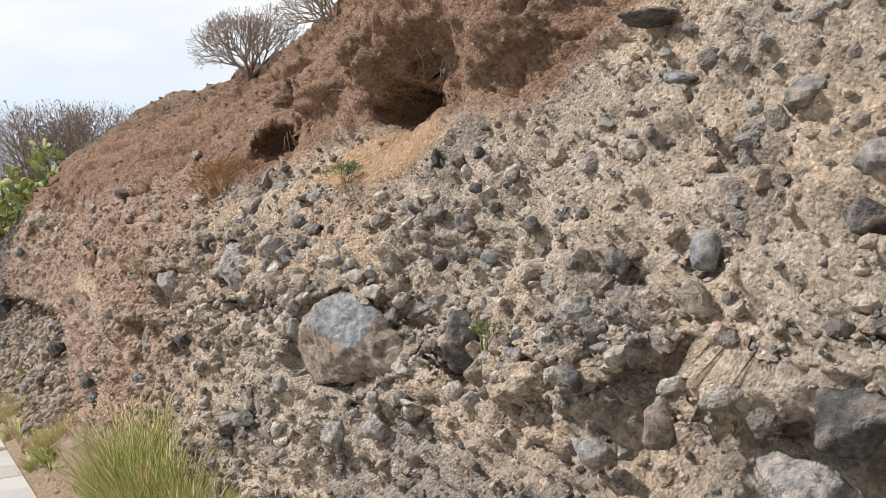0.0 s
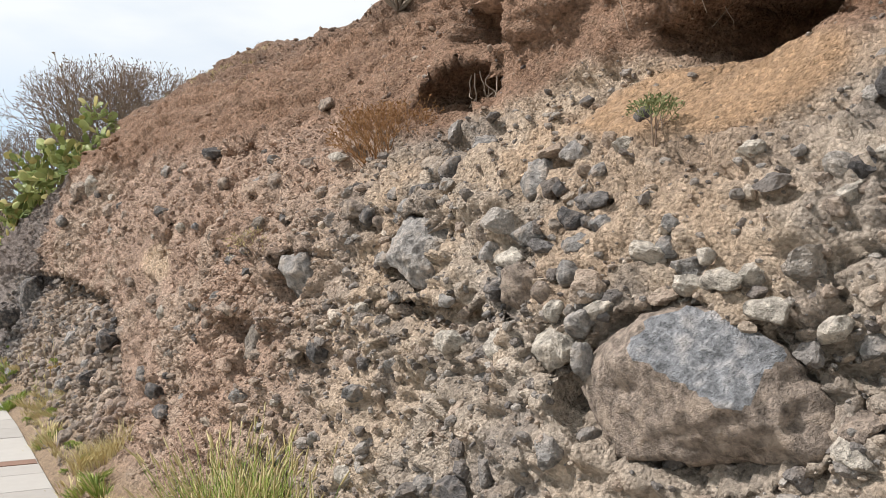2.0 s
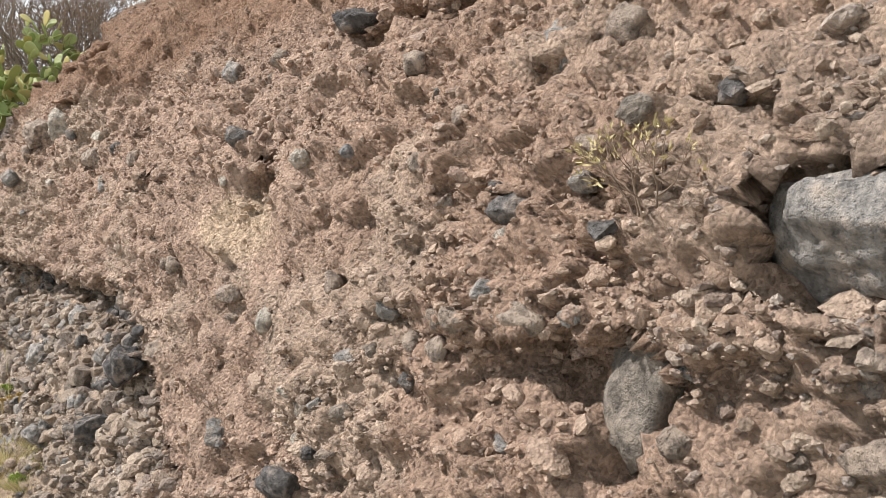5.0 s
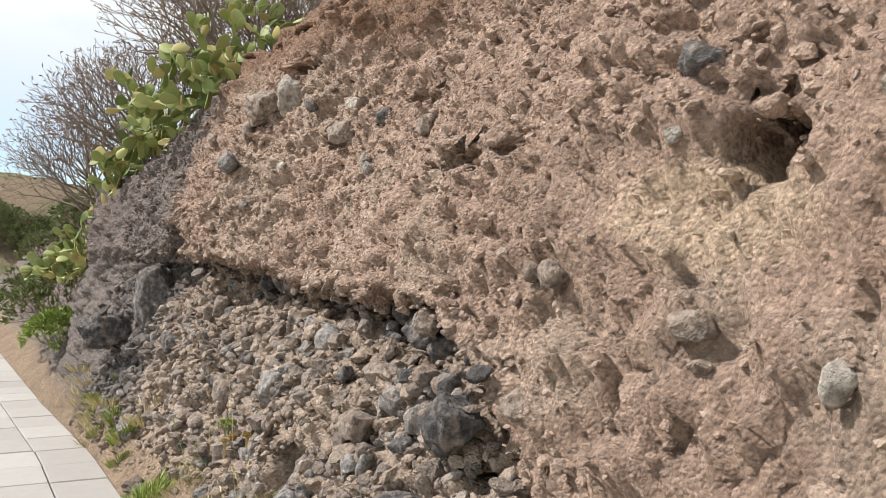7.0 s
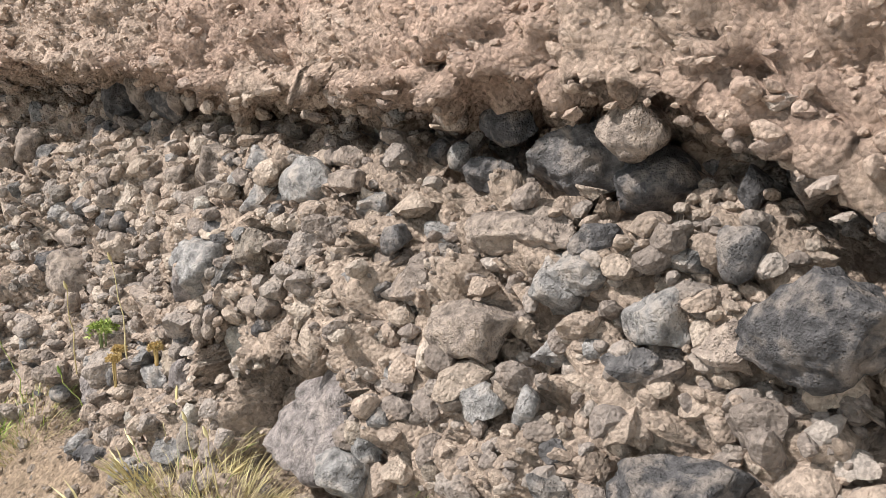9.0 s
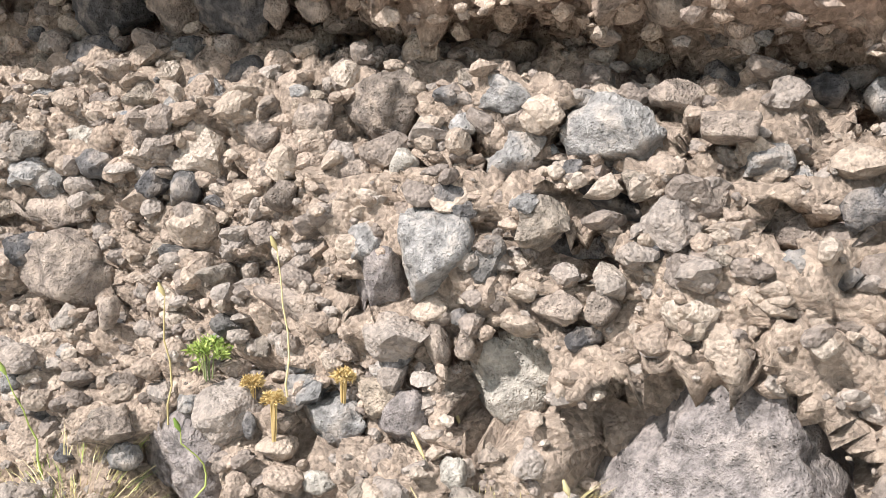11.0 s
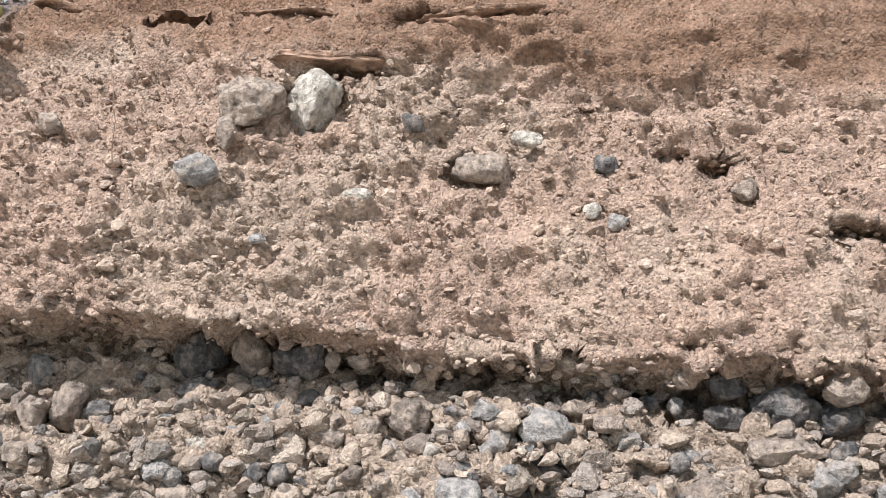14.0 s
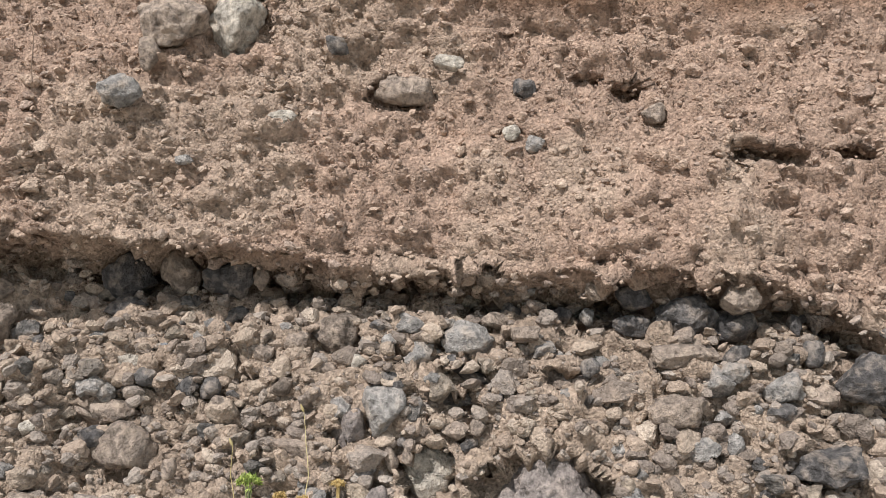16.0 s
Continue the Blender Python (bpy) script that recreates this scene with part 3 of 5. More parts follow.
boulder(1.64, 5.45, 1.64, 0.07, 0.09, DARK, SORT[DARK.name], 1140, 0.07)
boulder(1.79, 6.18, 1.98, 0.25, 0.07, PALE, SORT[PALE.name], 1141, 0.06)
boulder(1.96, 6.71, 2.36, 0.21, 0.07, BROWN, SORT[BROWN.name], 1142, 0.06)
boulder(1.71, 5.35, 1.74, 0.08, 0.06, GREY, SORT[GREY.name], 1143, 0.05)
boulder(1.70, 5.22, 1.68, 0.12, 0.07, GREY, SORT[GREY.name], 1144, 0.07)
boulder(1.39, 6.75, 1.20, 0.16, 0.09, BROWN, SORT[BROWN.name], 1145, 0.08)
boulder(1.48, 5.91, 1.02, 0.22, 0.09, BROWN, SORT[BROWN.name], 1146, 0.09)
boulder(1.51, 5.71, 1.05, 0.13, 0.10, DARK, SORT[DARK.name], 1147, 0.09)
boulder(1.55, 5.42, 1.05, 0.10, 0.07, BROWN, SORT[BROWN.name], 1148, 0.07)
boulder(1.25, 7.71, 0.65, 0.23, 0.12, DARK, SORT[DARK.name], 1149, 0.11)
boulder(1.24, 7.47, 0.56, 0.22, 0.10, DARK, SORT[DARK.name], 1150, 0.09)
boulder(0.94, 9.25, 0.14, 0.17, 0.13, BROWN, SORT[BROWN.name], 1151, 0.12)
boulder(1.57, 3.94, 1.17, 0.07, 0.11, GREY, SORT[GREY.name], 1152, 0.07)
boulder(1.63, 4.78, 1.31, 0.12, 0.05, GREY, SORT[GREY.name], 1153, 0.05)
boulder(1.84, 2.88, 1.13, 0.21, 0.26, DARK, "dark grey wedge-shaped boulder in the cliff", 1154, 0.22)
boulder(1.72, 2.80, 0.97, 0.07, 0.08, PALE, "rounded pale stone on a small ledge", 1155, 0.07)
boulder(1.76, 3.02, 1.12, 0.09, 0.05, BROWN, SORT[BROWN.name], 1156, 0.05)
boulder(1.60, 3.60, 0.72, 0.15, 0.14, GREY, SORT[GREY.name], 1157, 0.13)
boulder(1.65, 3.33, 0.78, 0.11, 0.10, GREY, SORT[GREY.name], 1158, 0.09)
boulder(1.65, 3.32, 0.91, 0.07, 0.05, GREY, SORT[GREY.name], 1159, 0.04)
boulder(1.69, 3.11, 0.90, 0.10, 0.03, PALE, SORT[PALE.name], 1160, 0.03)
boulder(1.74, 2.54, 1.14, 0.05, 0.07, BROWN, "reddish brown stone in the conglomerate", 1161, 0.05)
boulder(1.71, 2.42, 1.09, 0.12, 0.05, GREY, SORT[GREY.name], 1162, 0.04)
boulder(1.92, 2.96, 1.58, 0.10, 0.08, DARK, SORT[DARK.name], 1163, 0.07)
boulder(1.91, 2.53, 1.54, 0.09, 0.07, DARK, SORT[DARK.name], 1164, 0.06)
boulder(1.94, 2.91, 1.71, 0.07, 0.04, DARK, SORT[DARK.name], 1165, 0.04)
boulder(1.91, 3.16, 1.64, 0.07, 0.06, GREY, SORT[GREY.name], 1166, 0.06)
boulder(1.87, 2.93, 1.45, 0.07, 0.06, DARK, SORT[DARK.name], 1167, 0.05)
boulder(1.87, 2.74, 1.44, 0.07, 0.05, BLUE, SORT[BLUE.name], 1168, 0.05)
boulder(1.86, 3.08, 1.43, 0.07, 0.07, DARK, SORT[DARK.name], 1169, 0.06)
boulder(1.75, 3.66, 1.46, 0.06, 0.05, PALE, SORT[PALE.name], 1170, 0.05)
boulder(1.74, 3.60, 1.40, 0.16, 0.06, PALE, SORT[PALE.name], 1171, 0.06)
boulder(1.74, 3.46, 1.33, 0.12, 0.07, PALE, SORT[PALE.name], 1172, 0.06)
boulder(2.04, 3.35, 1.89, 0.05, 0.08, DARK, SORT[DARK.name], 1173, 0.05)
boulder(2.02, 3.14, 1.84, 0.07, 0.07, DARK, SORT[DARK.name], 1174, 0.07)
boulder(2.03, 3.00, 1.86, 0.04, 0.05, DARK, SORT[DARK.name], 1175, 0.05)
boulder(1.98, 3.02, 1.78, 0.04, 0.07, PALE, SORT[PALE.name], 1176, 0.05)
boulder(1.97, 2.70, 1.73, 0.07, 0.05, DARK, SORT[DARK.name], 1177, 0.04)
boulder(1.50, 4.06, 0.71, 0.06, 0.08, PALE, SORT[PALE.name], 1178, 0.06)
boulder(1.48, 4.82, 0.54, 0.19, 0.08, DARK, SORT[DARK.name], 1179, 0.07)
boulder(1.51, 4.53, 0.71, 0.19, 0.09, DARK, SORT[DARK.name], 1180, 0.08)
# further stones of the face
boulder(1.87, 1.72, 1.42, 0.09, 0.12, BLUE, G_, 113)
boulder(1.87, 2.05, 1.40, 0.11, 0.08, DARK, "dark stone embedded in the conglomerate", 114)
boulder(1.71, 2.10, 1.07, 0.11, 0.09, DARK, "dark stone embedded in the conglomerate", 115, out=0.02)
boulder(1.71, 1.21, 1.05, 0.22, 0.14, DARK, "dark stone embedded in the conglomerate", 116)
boulder(1.69, 1.32, 0.90, 0.26, 0.14, GREY, G_, 117, out=0.03)
boulder(1.66, 1.69, 1.00, 0.09, 0.13, BROWN, "rounded brown stone standing out of the face", 118, out=0.03)
boulder(1.88, 1.26, 1.47, 0.12, 0.09, DARK, "dark stone embedded in the conglomerate", 119)
boulder(1.68, 1.97, 0.88, 0.14, 0.10, GREY, G_, 120, out=0.03)
boulder(2.13, 2.00, 1.95, 0.12, 0.04, BLUE, "blue-grey slate chip lying on gravel", 121, 0.10, 0, 18, out=0.02)
boulder(2.26, 2.20, 2.20, 0.20, 0.05, DARK, "dark flat slab jutting from the gravel", 122, 0.24, out=0.04)
boulder(1.53, 6.46, 1.04, 0.22, 0.32, MIXED, "pale grey pillar-shaped boulder in the face", 134, 0.2, 0, 0, 8, 0.2)
boulder(1.64, 6.84, 1.86, 0.17, 0.20, GREY, "smooth grey slab leaning in the face", 135, 0.12, 0, 28, 6, 0.05)
boulder(1.66, 6.66, 1.90, 0.18, 0.13, BROWN, "rounded brown stone on the cliff", 136)
boulder(1.70, 7.95, 2.20, 0.20, 0.09, DARK, "dark flat stone above a cleft", 137, 0.2)
boulder(1.49, 6.88, 1.47, 0.14, 0.09, DARK, "dark stone embedded in the conglomerate", 138)
boulder(1.18, 9.52, 0.55, 0.26, 0.15, DARK, "dark boulder half buried in the scree", 142, 0.22, out=0.02)
boulder(1.07, 10.21, 0.42, 0.13, 0.12, GREY, "grey stone on the scree", 165, out=0.04)
boulder(0.90, 14.12, 0.80, 0.44, 0.26, DARK, "long dark grey boulder at the foot of the cliff", 173, 0.4, 0, 0, 7, 0.06, 0.08)
boulder(1.44, 10.69, 1.24, 0.13, 0.10, BROWN, "brown stone hanging under the overhang", 190)
boulder(1.46, 9.74, 1.04, 0.18, 0.15, DARK, D_, 194, 0.18)
boulder(1.42, 9.20, 0.72, 0.14, 0.12, DARK, D_, 198, 0.16)

# ---- the cliff and the bank at its foot: one sheet ----
def cliff_sheet():
    s = np.concatenate([np.arange(-2.5, 0.6, 0.028), np.arange(0.6, 14.6, 0.0165), np.arange(14.6, 20.0, 0.04), np.arange(20.0, 36.5, 0.12)])
    xs, zs = profile(s)
    counts = [12, 14, 24, 28, 18, 16, 26, 26, 30, 24, 24, 16, 10, 6]
    rows_x, rows_z = [], []
    for k, n in enumerate(counts):
        for j in range(n):
            f = j / n
            rows_x.append(xs[k] * (1 - f) + xs[k + 1] * f)
            rows_z.append(zs[k] * (1 - f) + zs[k + 1] * f)
    rows_x.append(xs[-1])
    rows_z.append(zs[-1])
    X, Z = np.array(rows_x), np.array(rows_z)
    for _ in range(5):
        X[1:-1] = X[1:-1] * 0.5 + (X[:-2] + X[2:]) * 0.25
        Z[1:-1] = Z[1:-1] * 0.5 + (Z[:-2] + Z[2:]) * 0.25
    for _ in range(60):
        X[:, 1:-1] = X[:, 1:-1] * 0.5 + (X[:, :-2] + X[:, 2:]) * 0.25
        Z[:, 1:-1] = Z[:, 1:-1] * 0.5 + (Z[:, :-2] + Z[:, 2:]) * 0.25
    Y = np.broadcast_to(s, X.shape).copy()
    # hollows: y, z, half width, half height, depth
    for y0, z0, w, h, d in HOLLOWS:
        front = (X < along(X_TOP, s)[None, :] + 0.2)
        wob = 1 + 0.28 * layered(np.stack([X * 0, Y, Z], -1).reshape(-1, 3), 0.9 / h ** 0.6, 400 + int(y0 * 10), 3).reshape(X.shape)
        r = np.sqrt(((Y - y0) / w) ** 2 + ((Z - z0) / h) ** 2) * wob
        X += front * d * (1 - ease(0.55, 1.05, r))
    # brows: the earth that hangs forward above a hollow
    for y0, z0, w, h, d in BROWS:
        r = np.sqrt(((Y - y0) / w) ** 2 + ((Z - z0) / h) ** 2)
        X -= d * (1 - ease(0.2, 1.0, r))
    # the bed of each boulder
    for (x, y, z, wide, high, *_), more in BOULDERS:
        i, j = np.searchsorted(s, (y - wide, y + wide))
        r = np.sqrt(((Y[:, i:j] - y) / (wide / 2)) ** 2 + ((Z[:, i:j] - z) / (high / 2)) ** 2)
        bed = (1 - ease(0.88, 1.08, r)) * (X[:, i:j] < along(X_TOP, s[i:j])[None, :])
        X[:, i:j] += bed * np.clip(x - X[:, i:j], 0.0, 0.3)
    P = np.stack([X, Y, Z], -1)
    du = np.gradient(P, axis=1)
    dv = np.gradient(P, axis=0)
    N = np.cross(dv, du)
    N /= np.linalg.norm(N, axis=-1, keepdims=True) + 1e-9
    p, n = P.reshape(-1, 3), N.reshape(-1, 3)
    n = np.where((n[:, :1] * 0.7 - n[:, 2:] * 0.7) > 0, -n, n)
    z, y = p[:, 2], p[:, 1]
    # how coarse the face is
    soil = soil_share(p)
    verge = 1 - ease(0.12, 0.3, z)
    rough = (1 - 0.3 * soil) * (1 - 0.75 * verge) * (1 - 0.8 * sand_share(p))
    shelf = ease(2.2, 2.5, z) * ease(5.5, 7.5, y)
    d = (0.055 - 0.025 * ease(8.0, 9.5, y)) * layered(p, 1.7, 3, 3) * (1 - 0.5 * verge)
    d += 0.034 * (1 - 0.5 * ease(8.2, 9.2, y) * ease(1.2, 1.4, z)) * rough * layered(p * (1, 0.7, 1.7), 6.0, 11, 4)
    big, own = lumps(p * (1, 0.8, 1.4), 8.0, 21)
    d += rough * 0.03 * big * (own > 0.55) * (0.4 + own)
    small, own2 = lumps(p * (1, 1, 1.2), 24.0, 31)
    d += (rough * 0.95 + 0.12) * 0.021 * small * (own2 > 0.25) * (0.4 + own2)
    d += 0.006 * layered(p, 20.0, 51, 1) * (0.4 + rough)
    d -= 0.028 * rough * (1 - soil)
    calm = 1 - 0.55 * ease(8.2, 9.2, y) * ease(1.2, 1.4, z)
    # crevices between the blocks, longer than high
    crack = 1 - np.abs(layered(p * (1, 0.75, 1.5), 3.4, 131, 4))
    d -= 0.06 * calm * rough * ease(0.86, 1.0, crack) * ease(-0.3, 0.3, layered(p, 1.3, 141, 2))
    pit = layered(p * (1, 0.8, 1.6), 9.0, 151, 2)
    d -= 0.028 * calm * rough * ease(0.35, 0.9, pit)
    # two ledges of hardened earth below the crown, hollow beneath
    for height, y0, share in ((2.83, 5.2, 1.0), (2.47, 10.9, 0.8), (2.68, 9.0, 0.6)):
        ledge = height + 0.035 * layered(p * (0, 1, 0), 1.3, int(height * 100), 3)
        on = share * ease(y0, y0 + 0.4, y) * ease(-0.35, 0.1, layered(p * (0, 1, 0), 2.2, int(height * 90), 2)) * (1 - ease(12.6, 13.0, y))
        on = on * (1 - ease(0.9, 1.3, y - y0) * (height == 2.47))
        d += on * (0.045 * np.exp(-(((z - ledge) / 0.028) ** 2)) - 0.04 * np.exp(-(((z - ledge + 0.06) / 0.026) ** 2)))
    # thin crusts that stand out of the upper soil
    crust = np.abs(np.sin((z + 0.05 * layered(p * (1, 0.4, 1), 1.2, 61, 3)) * 21.0)) ** 8
    d += 0.05 * soil * shelf * crust * ease(-0.2, 0.4, layered(p * (1, 0.7, 1), 1.5, 71, 2))
    d *= ease(0.0, 0.1, z + 0.02) * 0.9 + 0.1
    p = p + n * d[:, None]
    m, k = X.shape
    i = np.arange((m - 1) * (k - 1))
    r, c = i // (k - 1), i % (k - 1)
    a = r * k + c
    faces = np.stack([a, a + k, a + k + 1, a + 1], 1)
    return p, n, faces, (m, k), s


def sand_share(p):
    inside = np.sqrt(((p[:, 1] - 4.0) / 0.62) ** 2 + ((p[:, 2] - 2.0) / 0.16) ** 2)
    return 1 - ease(0.8, 1.15, inside + 0.2 * layered(p, 4.0, 111, 2))


def soil_share(p):
    """1 where the face is fine red-brown earth, 0 where it is full of stones."""
    y, z = p[:, 1], p[:, 2] + 0.08 * layered(p, 2.0, 81, 3)
    start = np.interp(y, (-3, 0.8, 2.0, 2.8, 4.6, 5.5, 7.0, 8.5, 10.0, 12.0, 13.0), (3.2, 2.85, 2.42, 2.02, 2.2, 2.05, 2.3, 2.25, 2.28, 2.5, 2.5))
    return ease(-0.06, 0.1, z - start)


def earth_colour(p):
    y = p[:, 1] + 0.25 * layered(p, 1.1, 91, 3)
    z = p[:, 2] + 0.12 * layered(p, 1.6, 95, 3)

    def towards(c, share, tone):
        share = np.clip(share, 0, 1)[:, None]
        return c * (1 - share) + np.array(tone) * share
    c = np.tile(np.array((0.45, 0.375, 0.30)), (len(p), 1))                       # pale conglomerate
    c = towards(c, 0.7 * ease(-0.1, 0.5, layered(p, 2.3, 101, 3)), (0.52, 0.40, 0.29))
    c = towards(c, 0.6 * ease(0.1, 0.6, layered(p, 3.1, 105, 3)), (0.22, 0.195, 0.175))
    c = towards(c, ease(5.2, 6.6, y), (0.385, 0.265, 0.195))                        # brown conglomerate
    c = towards(c, ease(7.2, 8.4, y), (0.42, 0.297, 0.225))
    c = towards(c, 0.6 * ease(5.5, 7.0, y) * ease(0.1, 0.5, layered(p, 1.9, 107, 3)), (0.45, 0.35, 0.27))
    c = towards(c, ease(8.6, 8.9, y) * (1 - ease(-0.15, 0.0, p[:, 2] - along(Z_LIP, p[:, 1]))), (0.42, 0.325, 0.25))   # loose scree
    c = towards(c, soil_share(p), (0.262, 0.162, 0.108))                           # red-brown soil
    c = towards(c, 0.75 * ease(2.85, 3.05, p[:, 2]) * ease(5.5, 6.5, y), (0.215, 0.14, 0.10))  # gravelly crown
    c = towards(c, 0.5 * ease(3.4, 3.9, y) * (1 - ease(5.0, 5.6, y)) * ease(1.15, 1.35, z) * (1 - ease(1.95, 2.1, z)) * ease(-0.1, 0.2, layered(p, 2.6, 115, 3)), (0.44, 0.30, 0.19))   # sand washed between the cobbles
    c = towards(c, sand_share(p), (0.42, 0.275, 0.165))  # blown sand
    inside = np.sqrt(((p[:, 1] - 8.45) / 0.3) ** 2 + ((p[:, 2] - 1.47) / 0.13) ** 2)
    c = towards(c, 0.8 * (1 - ease(0.7, 1.2, inside)), (0.58, 0.44, 0.31))
    c = towards(c, 0.8 * ease(13.0, 13.5, y), (0.15, 0.135, 0.13))                 # dark lava at the end
    c = towards(c, 0.85 * (1 - ease(0.12, 0.3, p[:, 2])), (0.30, 0.215, 0.14))       # bank beside the pavement
    return c


# y, z, half width, half height, depth
HOLLOWS = [
    (4.02, 2.25, 0.46, 0.16, 0.5), (5.55, 2.22, 0.26, 0.16, 0.35), (5.62, 2.58, 0.22, 0.14, 0.30), (8.33, 1.64, 0.13, 0.11, 0.16),
    (7.42, 2.13, 0.14, 0.07, 0.16), (10.1, 2.0, 0.10, 0.07, 0.12), (9.28, 1.70, 0.10, 0.06, 0.14), (9.57, 1.72, 0.16, 0.055, 0.16),
    (10.27, 2.04, 0.09, 0.06, 0.10), (7.75, 2.14, 0.22, 0.05, 0.15), (6.6, 1.10, 0.25, 0.10, 0.12), (13.2, 1.50, 0.2, 0.14, 0.25),
    (11.05, 2.625, 0.30, 0.02, 0.10), (2.95, 1.08, 0.10, 0.07, 0.20), (5.0, 1.25, 0.40, 0.08, 0.10), (12.33, 2.635, 0.18, 0.022, 0.12),
    (11.58, 2.405, 0.18, 0.026, 0.14), (1.4, 0.95, 0.9, 0.22, 0.14),
]
BROWS = [(4.0, 2.66, 1.0, 0.32, 0.28), (3.0, 2.55, 0.7, 0.45, 0.22), (5.1, 2.6, 0.35, 0.3, 0.2), (4.9, 1.75, 0.5, 0.2, 0.05)]

cliff_p, cliff_n, cliff_f, (ROWS_V, COLS), SHEET_S = cliff_sheet()
cliff_mesh = mesh_of("cliff", cliff_p, cliff_f, EARTH)
paint(cliff_mesh, earth_colour(cliff_p))
cliff = tagged(new("cliff", cliff_mesh), "eroded brown conglomerate cliff with loose scree at its foot", "cliff", kind="structure")
GRID_P, GRID_N = cliff_p.reshape(ROWS_V, COLS, 3), cliff_n.reshape(ROWS_V, COLS, 3)


def on_face(y, z):
    """The outermost place of the sheet at that y and height, and its normal."""
    j = int(np.clip(np.searchsorted(SHEET_S, y), 0, COLS - 1))
    col = GRID_P[:, j]
    near = np.abs(col[:, 2] - z)
    i = np.where(near < 0.03, col[:, 0], 99.0).argmin() if (near < 0.03).any() else near.argmin()
    return Vector(col[i]), Vector(GRID_N[i, j])


def on_ground(x, y):
    """The sheet's height at that place, seen from above."""
    j = int(np.clip(np.searchsorted(SHEET_S, y), 0, COLS - 1))
    col = GRID_P[:, j]
    return float(col[np.abs(col[:, 0] - x).argmin(), 2])


# ---- stones ----
def ball(level):
    bm = bmesh.new()
    bmesh.ops.create_icosphere(bm, subdivisions=level, radius=1.0)
    v = np.array([x.co for x in bm.verts])
    f = np.array([[x.index for x in g.verts] for g in bm.faces])
    bm.free()
    return v, f


def chipped(v, rng, planes=9, soft=0.25, rough=0.03, cuts=()):
    """A stone: a ball cut by chance planes, its edges worn, its faces uneven."""
    n = rng.normal(size=(planes, 3))
    n /= np.linalg.norm(n, axis=1)[:, None]
    d = rng.uniform(0.52, 0.82, planes)
    for *way, far in cuts:
        n, d = np.vstack([n, np.array(way) / np.linalg.norm(way)]), np.append(d, far)
    reach = d[None, :] / np.maximum(v @ n.T, 0.12)
    r = np.minimum(reach.min(1), 1.0)
    r = r * (1 - soft) + soft * 0.85
    w = v * r[:, None]
    if rough:
        w = w * (1 + rough * layered(w + rng.uniform(0, 50, 3), 2.2, int(rng.integers(1e6)), 3))[:, None]
    if rough > 0.1:
        w = w * (1 + 0.06 * layered(w + rng.uniform(0, 50, 3), 5.0, int(rng.integers(1e6)), 2))[:, None]
    return w


rng = np.random.default_rng(7)
V1, F1 = ball(1)
V2, F2 = ball(2)
V3, F3 = ball(3)
V4, F4 = ball(4)
V5, F5 = ball(5)
SMALL = np.stack([chipped(V1, rng, 9, 0.05, 0) for _ in range(20)])
MEDIUM = np.stack([chipped(V2, rng, 11, 0.0, 0.05) for _ in range(24)])


def turns(rng, n, flat=0.35):
    """Chance turns, mostly about the upright, so that stones lie on their broad side."""
    a, b, c = rng.uniform(0, 2 * np.pi, n), rng.normal(0, flat, n), rng.normal(0, flat, n)
    ca, sa, cb, sb, cc, sc = np.cos(a), np.sin(a), np.cos(b), np.sin(b), np.cos(c), np.sin(c)
    z, o = np.zeros(n), np.ones(n)
    rz = np.stack([np.stack([ca, -sa, z], -1), np.stack([sa, ca, z], -1), np.stack([z, z, o], -1)], 1)
    rx = np.stack([np.stack([o, z, z], -1), np.stack([z, cb, -sb], -1), np.stack([z, sb, cb], -1)], 1)
    ry = np.stack([np.stack([cc, z, sc], -1), np.stack([z, o, z], -1), np.stack([-sc, z, cc], -1)], 1)
    return rx @ ry @ rz


def stone_colour(rng, p, share_grey):
    """Stones are of lava greys, browns and pale tuff, more or less of each by the layer they sit in."""
    n = len(p)
    tones = np.array(((0.11, 0.105, 0.105), (0.21, 0.20, 0.19), (0.31, 0.29, 0.265), (0.33, 0.26, 0.205), (0.40, 0.33, 0.262), (0.46, 0.395, 0.325)))
    grey, chance = rng.uniform(size=n) < share_grey, rng.uniform(size=n)
    kind = np.where(grey, np.digitize(chance, (0.42, 0.8)), 3 + np.digitize(chance, (0.5, 0.88)))
    c = tones[kind] * rng.uniform(0.75, 1.2, (n, 1)) * (1 - 0.14 * stony(p)[2])[:, None]
    own = (0.82 - 0.5 * ease(5.5, 6.8, p[:, 1]) * (1 - 0.55 * stony(p)[2]))[:, None]
    return c * own + earth_colour(p) * (1 - own)


def stony(p):
    """How full of stones each place is, and how grey they are."""
    y, z = p[:, 1], p[:, 2]
    full = (1 - 0.82 * soil_share(p))
    scree = ease(8.5, 8.75, y) * (1 - ease(-0.12, 0.0, z - along(Z_LIP, y)))
    bank = 1 - ease(0.12, 0.32, z)
    left = 1 - ease(5.3, 6.6, y)
    full = full * (0.55 + 0.45 * scree + 0.25 * left) * (1 - 0.6 * bank)
    crown = ease(2.8, 3.0, z) * ease(5.5, 6.5, y)
    full = np.maximum(full, 0.6 * crown)
    full = full * (1 - 0.95 * sand_share(p))
    grey = 0.18 + 0.30 * scree + 0.42 * left * (1 - ease(2.2, 2.6, z)) + 0.5 * ease(13.0, 13.6, y) + 0.3 * crown
    return full, np.clip(grey, 0, 0.9), scree, left


